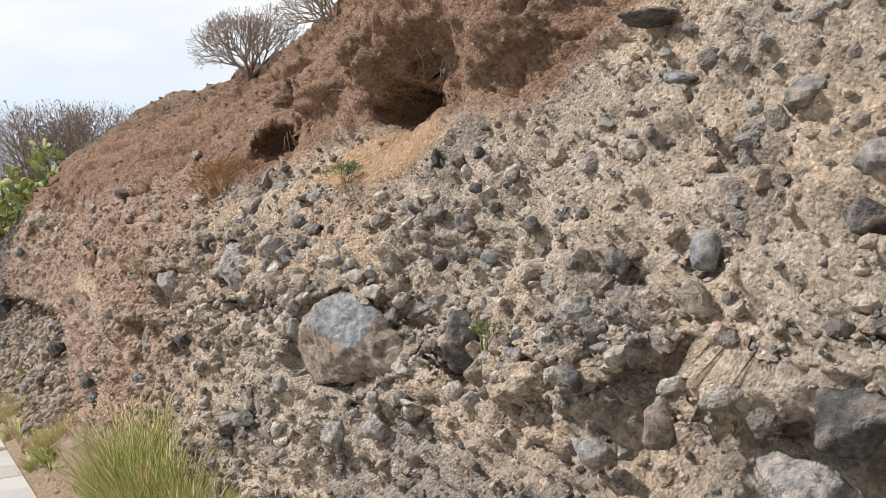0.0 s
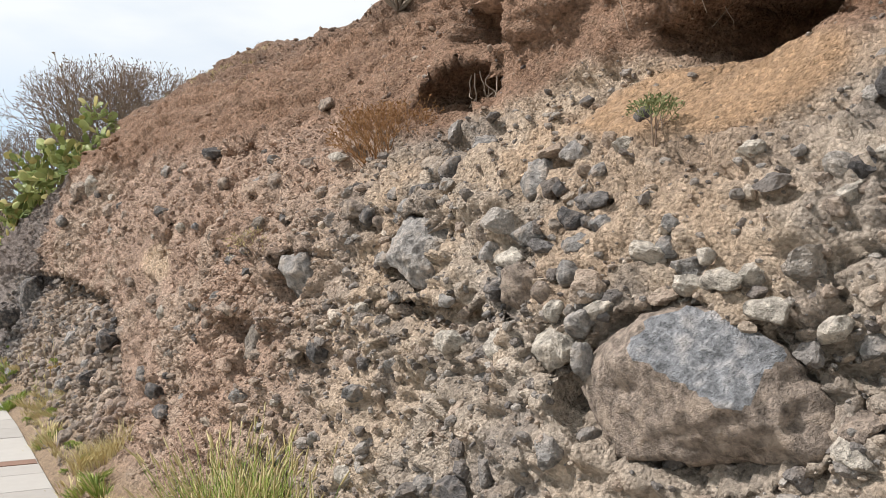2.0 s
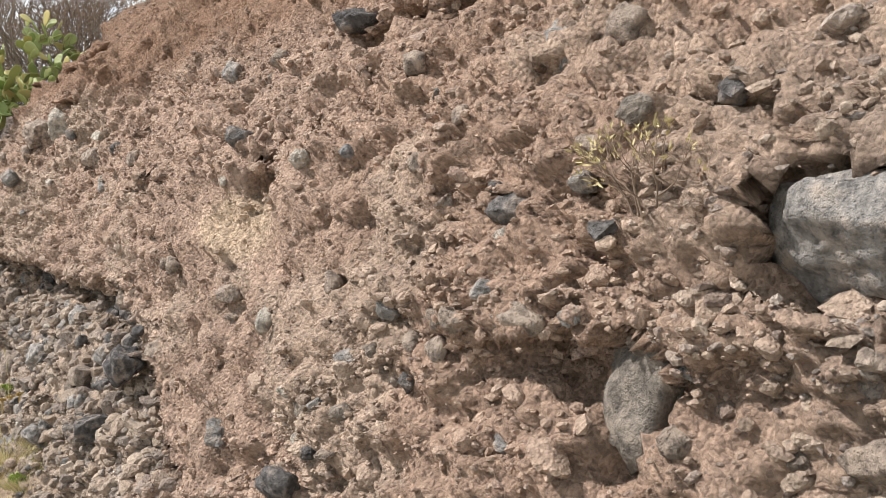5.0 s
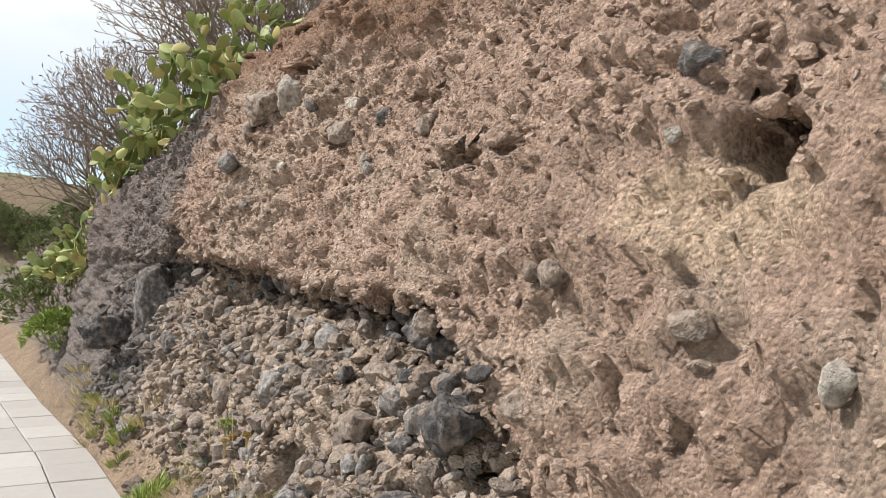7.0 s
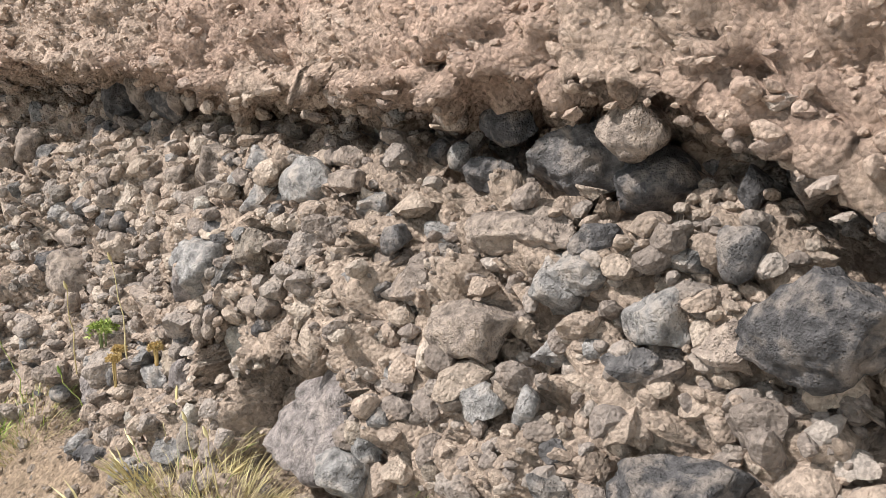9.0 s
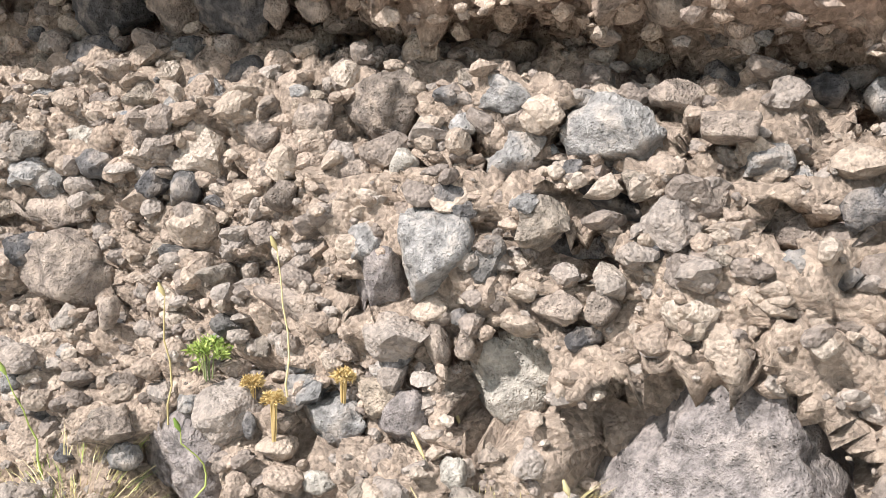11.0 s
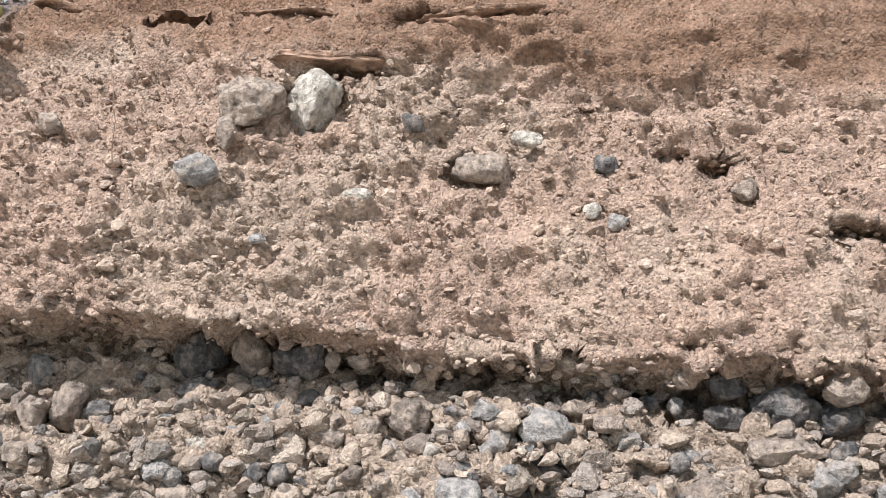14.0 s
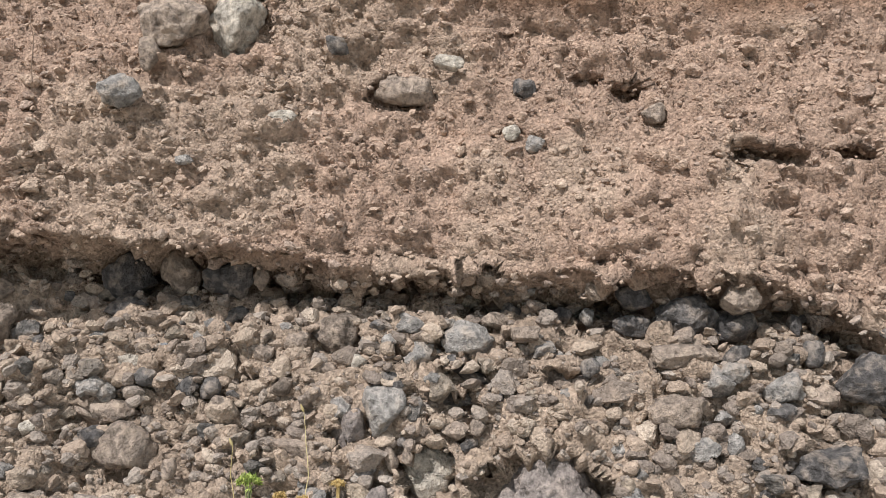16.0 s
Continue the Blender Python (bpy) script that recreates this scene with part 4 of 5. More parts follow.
# where no boulder lies
FREE = np.ones(len(cliff_p), bool)
for (x, y, z, wide, high, *_), more in BOULDERS:
    FREE &= ((cliff_p[:, 1] - y) / (wide * 0.44)) ** 2 + ((cliff_p[:, 2] - z) / (high * 0.44)) ** 2 > 1.0


def pick(rng, n, bounds, weight):
    """Chance vertices of the sheet within bounds on y and z, thinned by weight."""
    y0, y1, z0, z1 = bounds
    ok = np.flatnonzero((cliff_p[:, 1] > y0) & (cliff_p[:, 1] < y1) & (cliff_p[:, 2] > z0) & (cliff_p[:, 2] < z1) & (cliff_p[:, 0] < along(X_TOP, cliff_p[:, 1]) + 0.15))
    i = rng.choice(ok, n)
    return i[(rng.uniform(size=n) < weight(cliff_p[i])) & FREE[i]]


def joined_stones(name, label, n, sizes, shapes, faces, sunk, smooth, seed, weight, shape=(1.0, 1.0, 0.72), bounds=(-1.5, 17.0, 0.04, 9.0)):
    rng = np.random.default_rng(seed)
    i = pick(rng, n, bounds, weight)
    p, nr = cliff_p[i] + rng.uniform(-0.012, 0.012, (len(i), 3)), cliff_n[i]
    n = len(i)
    size = sizes[0] * (sizes[1] / sizes[0]) ** (rng.uniform(size=n) ** 1.7)
    full, grey, scree, left = stony(p)
    size = size * (0.85 + 0.25 * scree)
    centre = p - nr * (size * sunk * rng.uniform(0.4, 1.3, n))[:, None]
    v = shapes[rng.integers(0, len(shapes), n)] * (rng.uniform(0.75, 1.25, (n, 1, 3)) * np.array(shape)) * (size / 2)[:, None, None]
    v = np.einsum("nij,nkj->nki", turns(rng, n), v) + centre[:, None, :]
    k = shapes.shape[1]
    f = (faces[None] + (np.arange(n) * k)[:, None, None]).reshape(-1, 3)
    me = mesh_of(name, v.reshape(-1, 3), f, PEBBLE, smooth)
    paint(me, np.repeat(stone_colour(rng, p, grey), k, 0))
    return tagged(part(name, me, cliff, label), kind="stuff")


LARGE = np.stack([chipped(V3, np.random.default_rng(50 + k), 11, 0.0, 0.13) for k in range(14)])
NEAR = (0.3, 14.8, 0.04, 3.5)
joined_stones("gravel", "small loose pebbles and grit in the face", 46000, (0.012, 0.04), SMALL, F1, 0.12, False, 1, lambda p: (stony(p)[0] * 0.8 + 0.06), bounds=NEAR)
joined_stones("stones", "loose and embedded grey and brown stones", 19000, (0.034, 0.075), MEDIUM, F2, 0.06, False, 2, lambda p: stony(p)[0] ** 1.3 * 0.55, bounds=NEAR)
joined_stones("clasts", "angular brown clasts set in the matrix", 62000, (0.016, 0.075), SMALL, F1, 0.24, False, 6,
              lambda p: ease(5.0, 6.5, p[:, 1]) * (1 - stony(p)[2]) * (1 - 0.9 * soil_share(p)) * ease(0.15, 0.3, p[:, 2]) * 0.75, (1.0, 1.15, 0.6), bounds=NEAR)
joined_stones("scree", "loose angular stones of the scree", 4600, (0.032, 0.105), MEDIUM, F2, -0.08, False, 5, lambda p: 0.9 * stony(p)[2] * ease(0.12, 0.34, p[:, 2]), bounds=(8.5, 14.8, 0.1, 1.3))
joined_stones("large_stones", "rounded grey and brown stones", 3600, (0.065, 0.15), LARGE, F3, 0.04, False, 3,
              lambda p: stony(p)[0] ** 1.5 * (0.34 + 0.2 * stony(p)[2] + 0.3 * stony(p)[3]) * (1 - ease(2.0, 2.3, p[:, 2])), bounds=NEAR)

# the stones nearest to the walk, each one a part of its own
loose = [mesh_of("stone", LARGE[k], F3, (MIXED, GREY, BROWN, DARK)[k % 4], False) for k in range(14)]
rng = np.random.default_rng(17)
count = 0
for i in pick(rng, 900, (9.4, 12.9, 0.16, 1.2), lambda p: np.full(len(p), 0.34)):
    if count == 280:
        break
    count += 1
    s = 0.05 + 0.075 * rng.uniform() ** 2
    m = Matrix.Translation(Vector(cliff_p[i] - cliff_n[i] * s * 0.05)) @ Matrix(turns(rng, 1)[0].tolist()).to_4x4() @ Matrix.Diagonal((s * 0.6, s * 0.55, s * 0.42, 1))
    part("stone", loose[int(rng.integers(14))], cliff, "", m)


# cobbles packed in the grey stretch
cobbles = [mesh_of("cobble", LARGE[k], F3, (DARK, GREY, BROWN, MIXED, BROWN, GREY, PALE)[k % 7], False) for k in range(14)]
for y0, y1, z0, z1, n, small, large in ((2.6, 5.4, 1.2, 1.85, 70, 0.06, 0.12), (1.0, 2.8, 0.7, 1.9, 60, 0.06, 0.13), (3.0, 6.3, 0.5, 1.2, 60, 0.06, 0.12), (6.2, 8.6, 0.6, 2.1, 45, 0.06, 0.13)):
    for i in pick(rng, n, (y0, y1, z0, z1), lambda p: 1 - sand_share(p)):
        s = small * (large / small) ** (rng.uniform() ** 1.5)
        m = Matrix.Translation(Vector(cliff_p[i] - cliff_n[i] * s * 0.1)) @ Matrix(turns(rng, 1)[0].tolist()).to_4x4() @ Matrix.Diagonal((s * 0.58, s * 0.55, s * 0.42, 1))
        part("cobble", cobbles[int(rng.integers(14))], cliff, "", m)


def build_boulder(x, y, z, wide, high, mat, label, seed, deep=0.0, turn=0.0, lean=0.0, planes=8, soft=0.12, out=0.0, cuts=(), fresh=None):
    """A large stone stuck in the cliff or lying on the scree; fresh: the plane of a newly broken face."""
    g = np.random.default_rng(seed)
    ball_v, ball_f = (V5, F5) if wide > 0.24 else (V4, F4) if wide > 0.09 else (V3, F3)
    v = chipped(ball_v, g, planes + 9, soft * 0.3, 0.05, tuple(cuts) + ((fresh,) if fresh else ()))
    level = v @ (np.array(fresh[:3]) / np.linalg.norm(fresh[:3])) / fresh[3] if fresh else None
    v = v + 0.05 * ball_v * layered(v + seed, 4.5, seed, 4)[:, None] * (1.0 if level is None else (1 - 0.75 * ease(0.85, 0.95, level))[:, None])
    low, top = v.min(0), v.max(0)
    v = (v - (low + top) / 2) / (top - low)
    deep = deep or min(wide, high) * 1.0
    v = v * np.array((deep, wide, high))
    v += 0.008 * ball_v * layered(v + seed, 26.0, seed + 5, 3)[:, None] * min(1.0, wide / 0.2)
    me = mesh_of("boulder", v, ball_f, mat)
    if fresh:
        me.materials.append(BLUE)
        me.polygons.foreach_set("material_index", (level[ball_f].min(1) > 0.93).astype(np.int32))
    ob = new("boulder", me)
    ob.matrix_world = pose(x - out, y, z, lean, 0, turn)
    return tagged(ob, label, "boulder", "boulders of the cliff")


for given, more in BOULDERS:
    build_boulder(*given, **more)

# thin crusts of hardened earth that jut out below the crown
CRUST = rock_material("hard_earth_crust", (0.25, 0.158, 0.107), (0.31, 0.2, 0.138), (0.40, 0.29, 0.21), 0.5, 22.0)


def crust_slab(y, z, wide, high, seed, lean=0.0, deep=0.3, out=0.02):
    g = np.random.default_rng(seed)
    v = chipped(V4, g, 12, 0.0, 0.12)
    v = v / (v.max(0) - v.min(0)) * np.array((deep, wide, high))
    v += 0.03 * layered(v + seed, 6.0, seed, 4)[:, None] * np.array((1.0, 1.0, 0.7))
    p, _ = on_face(y, z)
    ob = new("earth_slab", mesh_of("earth_slab", v, F4, CRUST))
    ob.matrix_world = pose(p.x + deep * 0.5 - out, y, z, lean, 0, 0)
    return tagged(ob, "jutting slab of hardened red-brown earth", "earth slab", "slabs below the crown")


crust_slab(12.34, 2.675, 0.42, 0.05, 301, 2, 0.24, 0.02)
crust_slab(11.90, 2.68, 0.48, 0.045, 302, -2, 0.24, 0.015)
crust_slab(11.62, 2.445, 0.66, 0.06, 304, 3, 0.24, 0.035)
crust_slab(11.05, 2.66, 0.60, 0.05, 307, -4, 0.24, 0.025)
crust_slab(11.10, 2.585, 0.46, 0.045, 308, 6, 0.22, 0.015)
crust_slab(5.65, 2.75, 0.45, 0.06, 313, 0)
crust_slab(12.9, 2.75, 0.40, 0.10, 315, 0)

# ---- pavement and ground ----
ground_v = [(x, y, -0.06) for x in (-4000.0, 4000.0) for y in (-4000.0, 4000.0)]
tagged(new("ground", mesh_of("ground", ground_v, np.array([[0, 2, 3, 1]]), GROUND)), "dry bare earth reaching to the horizon", "ground", kind="structure")


def slab_mesh(w, l, cut=0.006, thick=0.05):
    bm = bmesh.new()
    bmesh.ops.create_cube(bm, size=1.0, matrix=Matrix.Diagonal((w, l, thick, 1)))
    bmesh.ops.bevel(bm, geom=[e for e in bm.edges if all(v.co.z > 0 for v in e.verts)], offset=cut, segments=1, affect="EDGES")
    me = bpy.data.meshes.new("slab")
    bm.to_mesh(me)
    bm.free()
    me.materials.append(SLAB)
    return me


TILE_W, TILE_L = 0.335, 0.50
bed_s = np.arange(-4.0, 41.0, 0.5)
bed_v = np.concatenate([np.stack([edge_x(bed_s) - 4.2, bed_s, np.full(len(bed_s), -0.022)], 1), np.stack([edge_x(bed_s) + 0.004, bed_s, np.full(len(bed_s), -0.022)], 1)])
k = len(bed_s)
bed_f = np.array([[i, i + k, i + k + 1, i + 1] for i in range(k - 1)])
pavement = tagged(new("pavement", mesh_of("pavement", bed_v, bed_f, JOINT)), "footpath of pale square concrete slabs", "pavement", kind="structure")
tile = slab_mesh(TILE_W - 0.008, TILE_L - 0.008)
tv = np.array([v.co for v in tile.vertices])
tf = [tuple(p.vertices) for p in tile.polygons]
rest_v, rest_f, near = [], [], 0
for j in range(-8, 80):
    y = j * TILE_L
    slope = math.atan((float(edge_x(y + 0.2)) - float(edge_x(y - 0.2))) / 0.4)
    for i in range(12):
        x = float(edge_x(y)) - TILE_W * (i + 0.5)
        m = Matrix.Translation((x, y, -0.025 + 0.002 * math.sin(i * 5.1 + j * 3.7))) @ Matrix.Rotation(-slope, 4, "Z")
        if i < 6 and 7.0 < y < 31.0:
            near += 1
            part("slab", tile, pavement, "", m)
        else:
            n = len(rest_v) * len(tv)
            rest_v.append(np.array([m @ Vector(v) for v in tv]))
            rest_f += [tuple(n + q for q in face) for face in tf]
tagged(part("slabs", mesh_of("slabs", np.concatenate(rest_v), rest_f, SLAB, False), pavement, "pale concrete slabs"), kind="stuff")
bm = bmesh.new()
bmesh.ops.create_cube(bm, size=1.0, matrix=Matrix.Diagonal((0.29, 0.16, 0.03, 1)))
bmesh.ops.bevel(bm, geom=bm.edges[:], offset=0.004, segments=2, affect="EDGES")
me = bpy.data.meshes.new("drain_cover")
bm.to_mesh(me)
bm.free()
me.materials.append(RUST)
drain = tagged(new("drain_cover", me), "rusty iron cover set in the pavement", "drain cover")
drain.location = (0.59, 9.16, -0.011)


# ---- plants ----
def tubes(paths, sides=5):
    """Tapered stems along paths of (place, radius)."""
    verts, faces = [], []
    for path in paths:
        pts = [Vector(q) for q, _ in path]
        first = len(verts)
        for i, (q, r) in enumerate(path):
            way = (pts[min(i + 1, len(pts) - 1)] - pts[max(i - 1, 0)]).normalized()
            a = way.orthogonal().normalized()
            b = way.cross(a)
            for k in range(sides):
                t = 2 * math.pi * k / sides
                verts.append(pts[i] + (a * math.cos(t) + b * math.sin(t)) * r)
        for i in range(len(path) - 1):
            for k in range(sides):
                n = (k + 1) % sides
                faces.append((first + i * sides + k, first + i * sides + n, first + (i + 1) * sides + n, first + (i + 1) * sides + k))
    return verts, faces


def blades(rng, places, ways, lengths, width, bend=0.4):
    """Narrow leaves, each of two bent pieces."""
    verts, faces = [], []
    for p, w, l in zip(places, ways, lengths):
        p, w = Vector(p), Vector(w).normalized()
        side = w.cross(Vector(rng.normal(size=3))).normalized() * width * 0.5
        droop = Vector((w.x, w.y, -0.3)) * bend * l * 0.5
        mid, tip = p + w * l * 0.55, p + w * l + droop
        n = len(verts)
        verts += [p - side, p + side, mid + side * 0.8, mid - side * 0.8, tip]
        faces += [(n, n + 1, n + 2, n + 3), (n + 3, n + 2, n + 4)]
    return verts, faces


def branching(rng, high, spread, mains, depth, thick, fork=2.3, curl=0.35):
    """Paths of the stems and of the twigs, and the tips, of a shrub that forks again and again into a dome."""
    stems, twigs, tips = [], [], []

    def grow(p, way, length, r, level):
        mid = p + way * length * 0.5 + Vector(rng.normal(size=3)) * length * 0.06
        end = p + way * length
        end.z = max(end.z, 0.03)
        (stems if level < depth - 2 else twigs).append([(p, r), (mid, r * 0.86), (end, r * 0.72)])
        if level == depth:
            tips.append((end, way))
            return
        n = 2 + (rng.uniform() < fork - 2)
        turn = rng.uniform(0, 6.28)
        for k in range(n):
            a = way.orthogonal().normalized()
            b = way.cross(a)
            t = turn + 2 * math.pi * k / n
            out = (a * math.cos(t) + b * math.sin(t))
            w = (way + out * (curl + 0.35 * rng.uniform()) + Vector((0, 0, 0.12))).normalized()
            grow(end, w, length * rng.uniform(0.68, 0.9), r * 0.68, level + 1)
    for k in range(mains):
        t = 2 * math.pi * (k + rng.uniform()) / mains
        lean = rng.uniform(0.15, 1.0)
        w = Vector((math.cos(t) * lean * spread, math.sin(t) * lean * spread, 0.75)).normalized()
        grow(Vector((0, 0, -0.06)), w, high * 0.27, thick, 0)
    return stems, twigs, tips


def shrub(name, label, at, high, spread, seed, mains=7, depth=5, thick=0.022, wood=None, twig=None, leaf=None, leaves=2, leaf_size=0.03, fork=2.3, turn=0.0):
    g = np.random.default_rng(seed)
    stems, twigs, tips = branching(g, high, spread, mains, depth, thick, fork)
    ob = new(name)
    ob.matrix_world = pose(*at, 0, 0, turn)
    tagged(part("trunk", mesh_of("trunk", *tubes(stems), wood or WOOD), ob), kind="stuff")
    tagged(part("crown", mesh_of("crown", *tubes(twigs, 4), twig or TWIG), ob), kind="stuff")
    if leaf:
        where, ways, sizes = [], [], []
        for p, w in tips:
            for _ in range(leaves):
                where.append(p - w * g.uniform(0, leaf_size))
                ways.append(w + Vector(g.normal(size=3)) * 0.6)
                sizes.append(leaf_size * g.uniform(0.6, 1.4))
        tagged(part("foliage", mesh_of("foliage", *blades(g, where, ways, sizes, leaf_size * 0.35, 0.2), leaf, False), ob), kind="stuff")
    return tagged(ob, label, "shrub")


DRY = "leafless dry grey-brown shrub on the cliff top"
bush = shrub("dry_shrub", DRY, (2.42, 6.72, 3.04), 0.52, 1.2, 501, 14, 6, 0.012, leaf=TUFT, leaves=1, leaf_size=0.014, fork=2.25)
copy_thing(bush, pose(2.70, 5.58, 3.08, 0, 0, 130))
dome = shrub("dry_shrub", "large dense dome of dry brown twigs", (2.05, 14.9, 2.75), 1.5, 1.2, 502, 16, 6, 0.024, leaf=TUFT, leaves=1, leaf_size=0.04, fork=2.25)
copy_thing(dome, pose(1.55, 16.0, 2.15, 0, 0, 80) @ Matrix.Scale(0.95, 4))
copy_thing(dome, pose(1.25, 17.0, 1.7, 0, 0, 200) @ Matrix.Scale(0.9, 4))
copy_thing(dome, pose(2.75, 15.4, 2.85, 0, 0, 20))
shrub("dry_shrub", "small upright dry grey shrub on the cliff top", (2.35, 13.45, 3.16), 0.42, 0.55, 503, 9, 4, 0.009, twig=WOOD, fork=2.5)
shrub("dry_plant", "bare dead stem with forked tips on the crown", (2.25, 10.5, on_ground(2.25, 10.5)), 0.17, 0.3, 504, 2, 2, 0.006)
shrub("dry_plant", "small dead plant on the skyline", (2.3, 8.9, on_ground(2.3, 8.9)), 0.2, 0.5, 505, 3, 3, 0.004)
shrub("brown_bush", "withered brown bush clinging to the face", (1.93, 5.85, 1.80), 0.5, 0.5, 506, 12, 5, 0.006, BROWNTWIG, BROWNTWIG, BROWNTWIG, 3, 0.014, 2.4)
shrub("green_twig_plant", "thin green-leaved plant on the sand ledge", (1.92, 4.02, 1.84), 0.14, 0.9, 507, 5, 4, 0.003, TWIG, LEAF, LEAF, 2, 0.014)
shrub("green_twig_plant", "small green plant growing over a dark stone", (1.75, 2.64, 1.13), 0.11, 0.9, 508, 5, 3, 0.003, LEAF, LEAF, LEAF, 4, 0.014)
shrub("green_twig_plant", "sparse straggling yellow-green plant in the face", (1.48, 6.42, 1.44), 0.24, 1.3, 509, 8, 4, 0.003, TWIG, TWIG, STRAW, 2, 0.014)


def pad_mesh(seed):
    """One flat cactus joint, broad above and narrow at its foot."""
    g = np.random.default_rng(seed)
    v = V3.copy()
    up = (v[:, 2] + 1) / 2
    v[:, 0] *= 0.085 * (0.55 + 0.5 * up)
    v[:, 1] *= 0.013
    v[:, 2] = up * 0.21
    v[:, 1] += 0.018 * np.sin(v[:, 0] * 18 + seed) + 0.02 * (up - 0.5) ** 2
    v = v * (1 + 0.04 * layered(v * 8, 1.0, seed, 2))[:, None]
    return mesh_of("pad", v, F3, PAD if seed % 5 else PAD_OLD)


PADS = [pad_mesh(k) for k in range(1, 11)]


def prickly_pear(at, seed, count, size=0.64, lean=(-0.25, 0.0, 1.0)):
    g = np.random.default_rng(seed)
    ob = tagged(new("prickly_pear"), "sprawling green and yellowed prickly pear on the cliff edge", "cactus", "prickly pears")
    ob.matrix_world = pose(*at)
    made = []

    def add(p, way, level):
        s = size * g.uniform(0.75, 1.2)
        q = Vector(way).to_track_quat("Z", "Y").to_matrix().to_4x4()
        m = Matrix.Translation(p) @ q @ Matrix.Rotation(g.uniform(0, 6.28), 4, "Z") @ Matrix.Scale(s, 4)
        part("pad", PADS[int(g.integers(10))], ob, "", m)
        made.append((m, way, level))
    for _ in range(5):
        add(Vector(g.normal(size=3)) * 0.16 * size, (Vector(lean) + Vector(g.normal(size=3)) * 0.6).normalized(), 0)
    while len(made) < count:
        m, way, level = made[int(g.integers(len(made)))]
        if level > 3:
            continue
        p = m @ Vector((g.uniform(-0.06, 0.06), 0, g.uniform(0.16, 0.2)))
        add(p, (way + Vector(g.normal(size=3)) * 0.6 + Vector((0.02, 0, 0.05))).normalized(), level + 1)
    return ob


for k, (x, y, z) in enumerate(((1.78, 13.70, 2.90), (1.52, 13.55, 2.62), (1.45, 14.05, 2.55), (1.34, 14.55, 2.40), (1.24, 15.0, 2.18), (1.12, 15.5, 1.95),
                                (1.05, 16.0, 1.65), (0.98, 16.5, 1.35), (0.95, 17.0, 1.10), (1.0, 17.7, 1.2))):
    prickly_pear((x, y, z), 601 + k, 80)


def grass(name, label, at, radius, high, n, seed, green=0.5, ears=0, width=0.0045, spread=0.45):
    """A clump of green and dry blades; some carry ears."""
    g = np.random.default_rng(seed)
    ob = new(name)
    ob.matrix_world = pose(*at)
    for sort, mat, share in (("green_growth", BLADE, green), ("dry_growth", STRAW, 1 - green)):
        k = int(n * share)
        if not k:
            continue
        r, t = radius * np.sqrt(g.uniform(size=k)), g.uniform(0, 6.28, k)
        x, y = r * np.cos(t), r * np.sin(t)
        z = [min(max(on_ground(at[0] + a, at[1] + b) - at[2], -0.1), 0.08) - 0.01 for a, b in zip(x, y)]
        ways = np.stack([x / radius * spread + g.normal(0, 0.22, k), y / radius * spread + g.normal(0, 0.22, k), np.full(k, 1.0)], 1)
        tagged(part(sort, mesh_of(sort, *blades(g, np.stack([x, y, z], 1), ways, high * g.uniform(0.45, 1.0, k), width), mat, False), ob), kind="stuff")
    if ears:
        r, t = radius * np.sqrt(g.uniform(size=ears)), g.uniform(0, 6.28, ears)
        paths, heads = [], []
        for a, b in zip(r * np.cos(t), r * np.sin(t)):
            z = min(max(on_ground(at[0] + a, at[1] + b) - at[2], -0.1), 0.08)
            way = Vector((a / radius * spread + g.normal(0, 0.2), b / radius * spread + g.normal(0, 0.2), 1.0)).normalized()
            l = high * g.uniform(0.7, 1.1)
            p = Vector((a, b, z))
            top = p + way * l
            paths.append([(p, 0.0016), (p + way * l * 0.5, 0.0014), (top, 0.0012)])
            nod = (way + Vector((way.x, way.y, -0.2)) * 0.5).normalized()
            heads.append([(top, 0.0015), (top + nod * 0.02, 0.0045), (top + nod * 0.045, 0.004), (top + nod * 0.075, 0.0006)])
        tagged(part("stalk_growth", mesh_of("stalk_growth", *tubes(paths, 3), BLADE), ob), kind="stuff")
        tagged(part("ear_growth", mesh_of("ear_growth", *tubes(heads, 5), STRAW), ob), kind="stuff")
    return tagged(ob, label, "grass", kind="stuff" if n > 900 else "")


def ground_at(x, y):
    return (x, y, on_ground(x, y))


BARLEY = "clump of wild barley, green and straw-yellow, at the cliff foot"
grass("grass_clump", BARLEY, ground_at(1.18, 5.92), 0.22, 0.46, 900, 701, 0.55, 140, 0.006)
grass("grass_clump", BARLEY, ground_at(1.22, 5.5), 0.24, 0.42, 900, 702, 0.3, 140, 0.006)
grass("grass_clump", BARLEY, ground_at(1.26, 5.10), 0.2, 0.3, 700, 703, 0.25, 50)
grass("grass_clump", BARLEY, ground_at(1.08, 5.7), 0.2, 0.3, 600, 704, 0.3, 50)
grass("grass_clump", "low yellow dry grass at the cliff foot", ground_at(1.30, 4.75), 0.22, 0.2, 600, 705, 0.3, 10)
grass("grass_clump", "low yellow dry grass at the cliff foot", ground_at(1.36, 4.05), 0.22, 0.2, 500, 706, 0.4, 10)
grass("dry_grass", "mat of dry brown grass on the bank", ground_at(1.10, 8.25), 0.24, 0.22, 700, 707, 0.0)
grass("dry_grass", "straw-coloured dry grass at the foot of the scree", ground_at(1.02, 10.86), 0.16, 0.12, 880, 708, 0.08, 6, 0.0018, 1.1)
grass("dry_grass", "straw-coloured dry grass at the foot of the scree", ground_at(0.98, 10.65), 0.14, 0.13, 880, 709, 0.0, 4, 0.0018, 1.1)
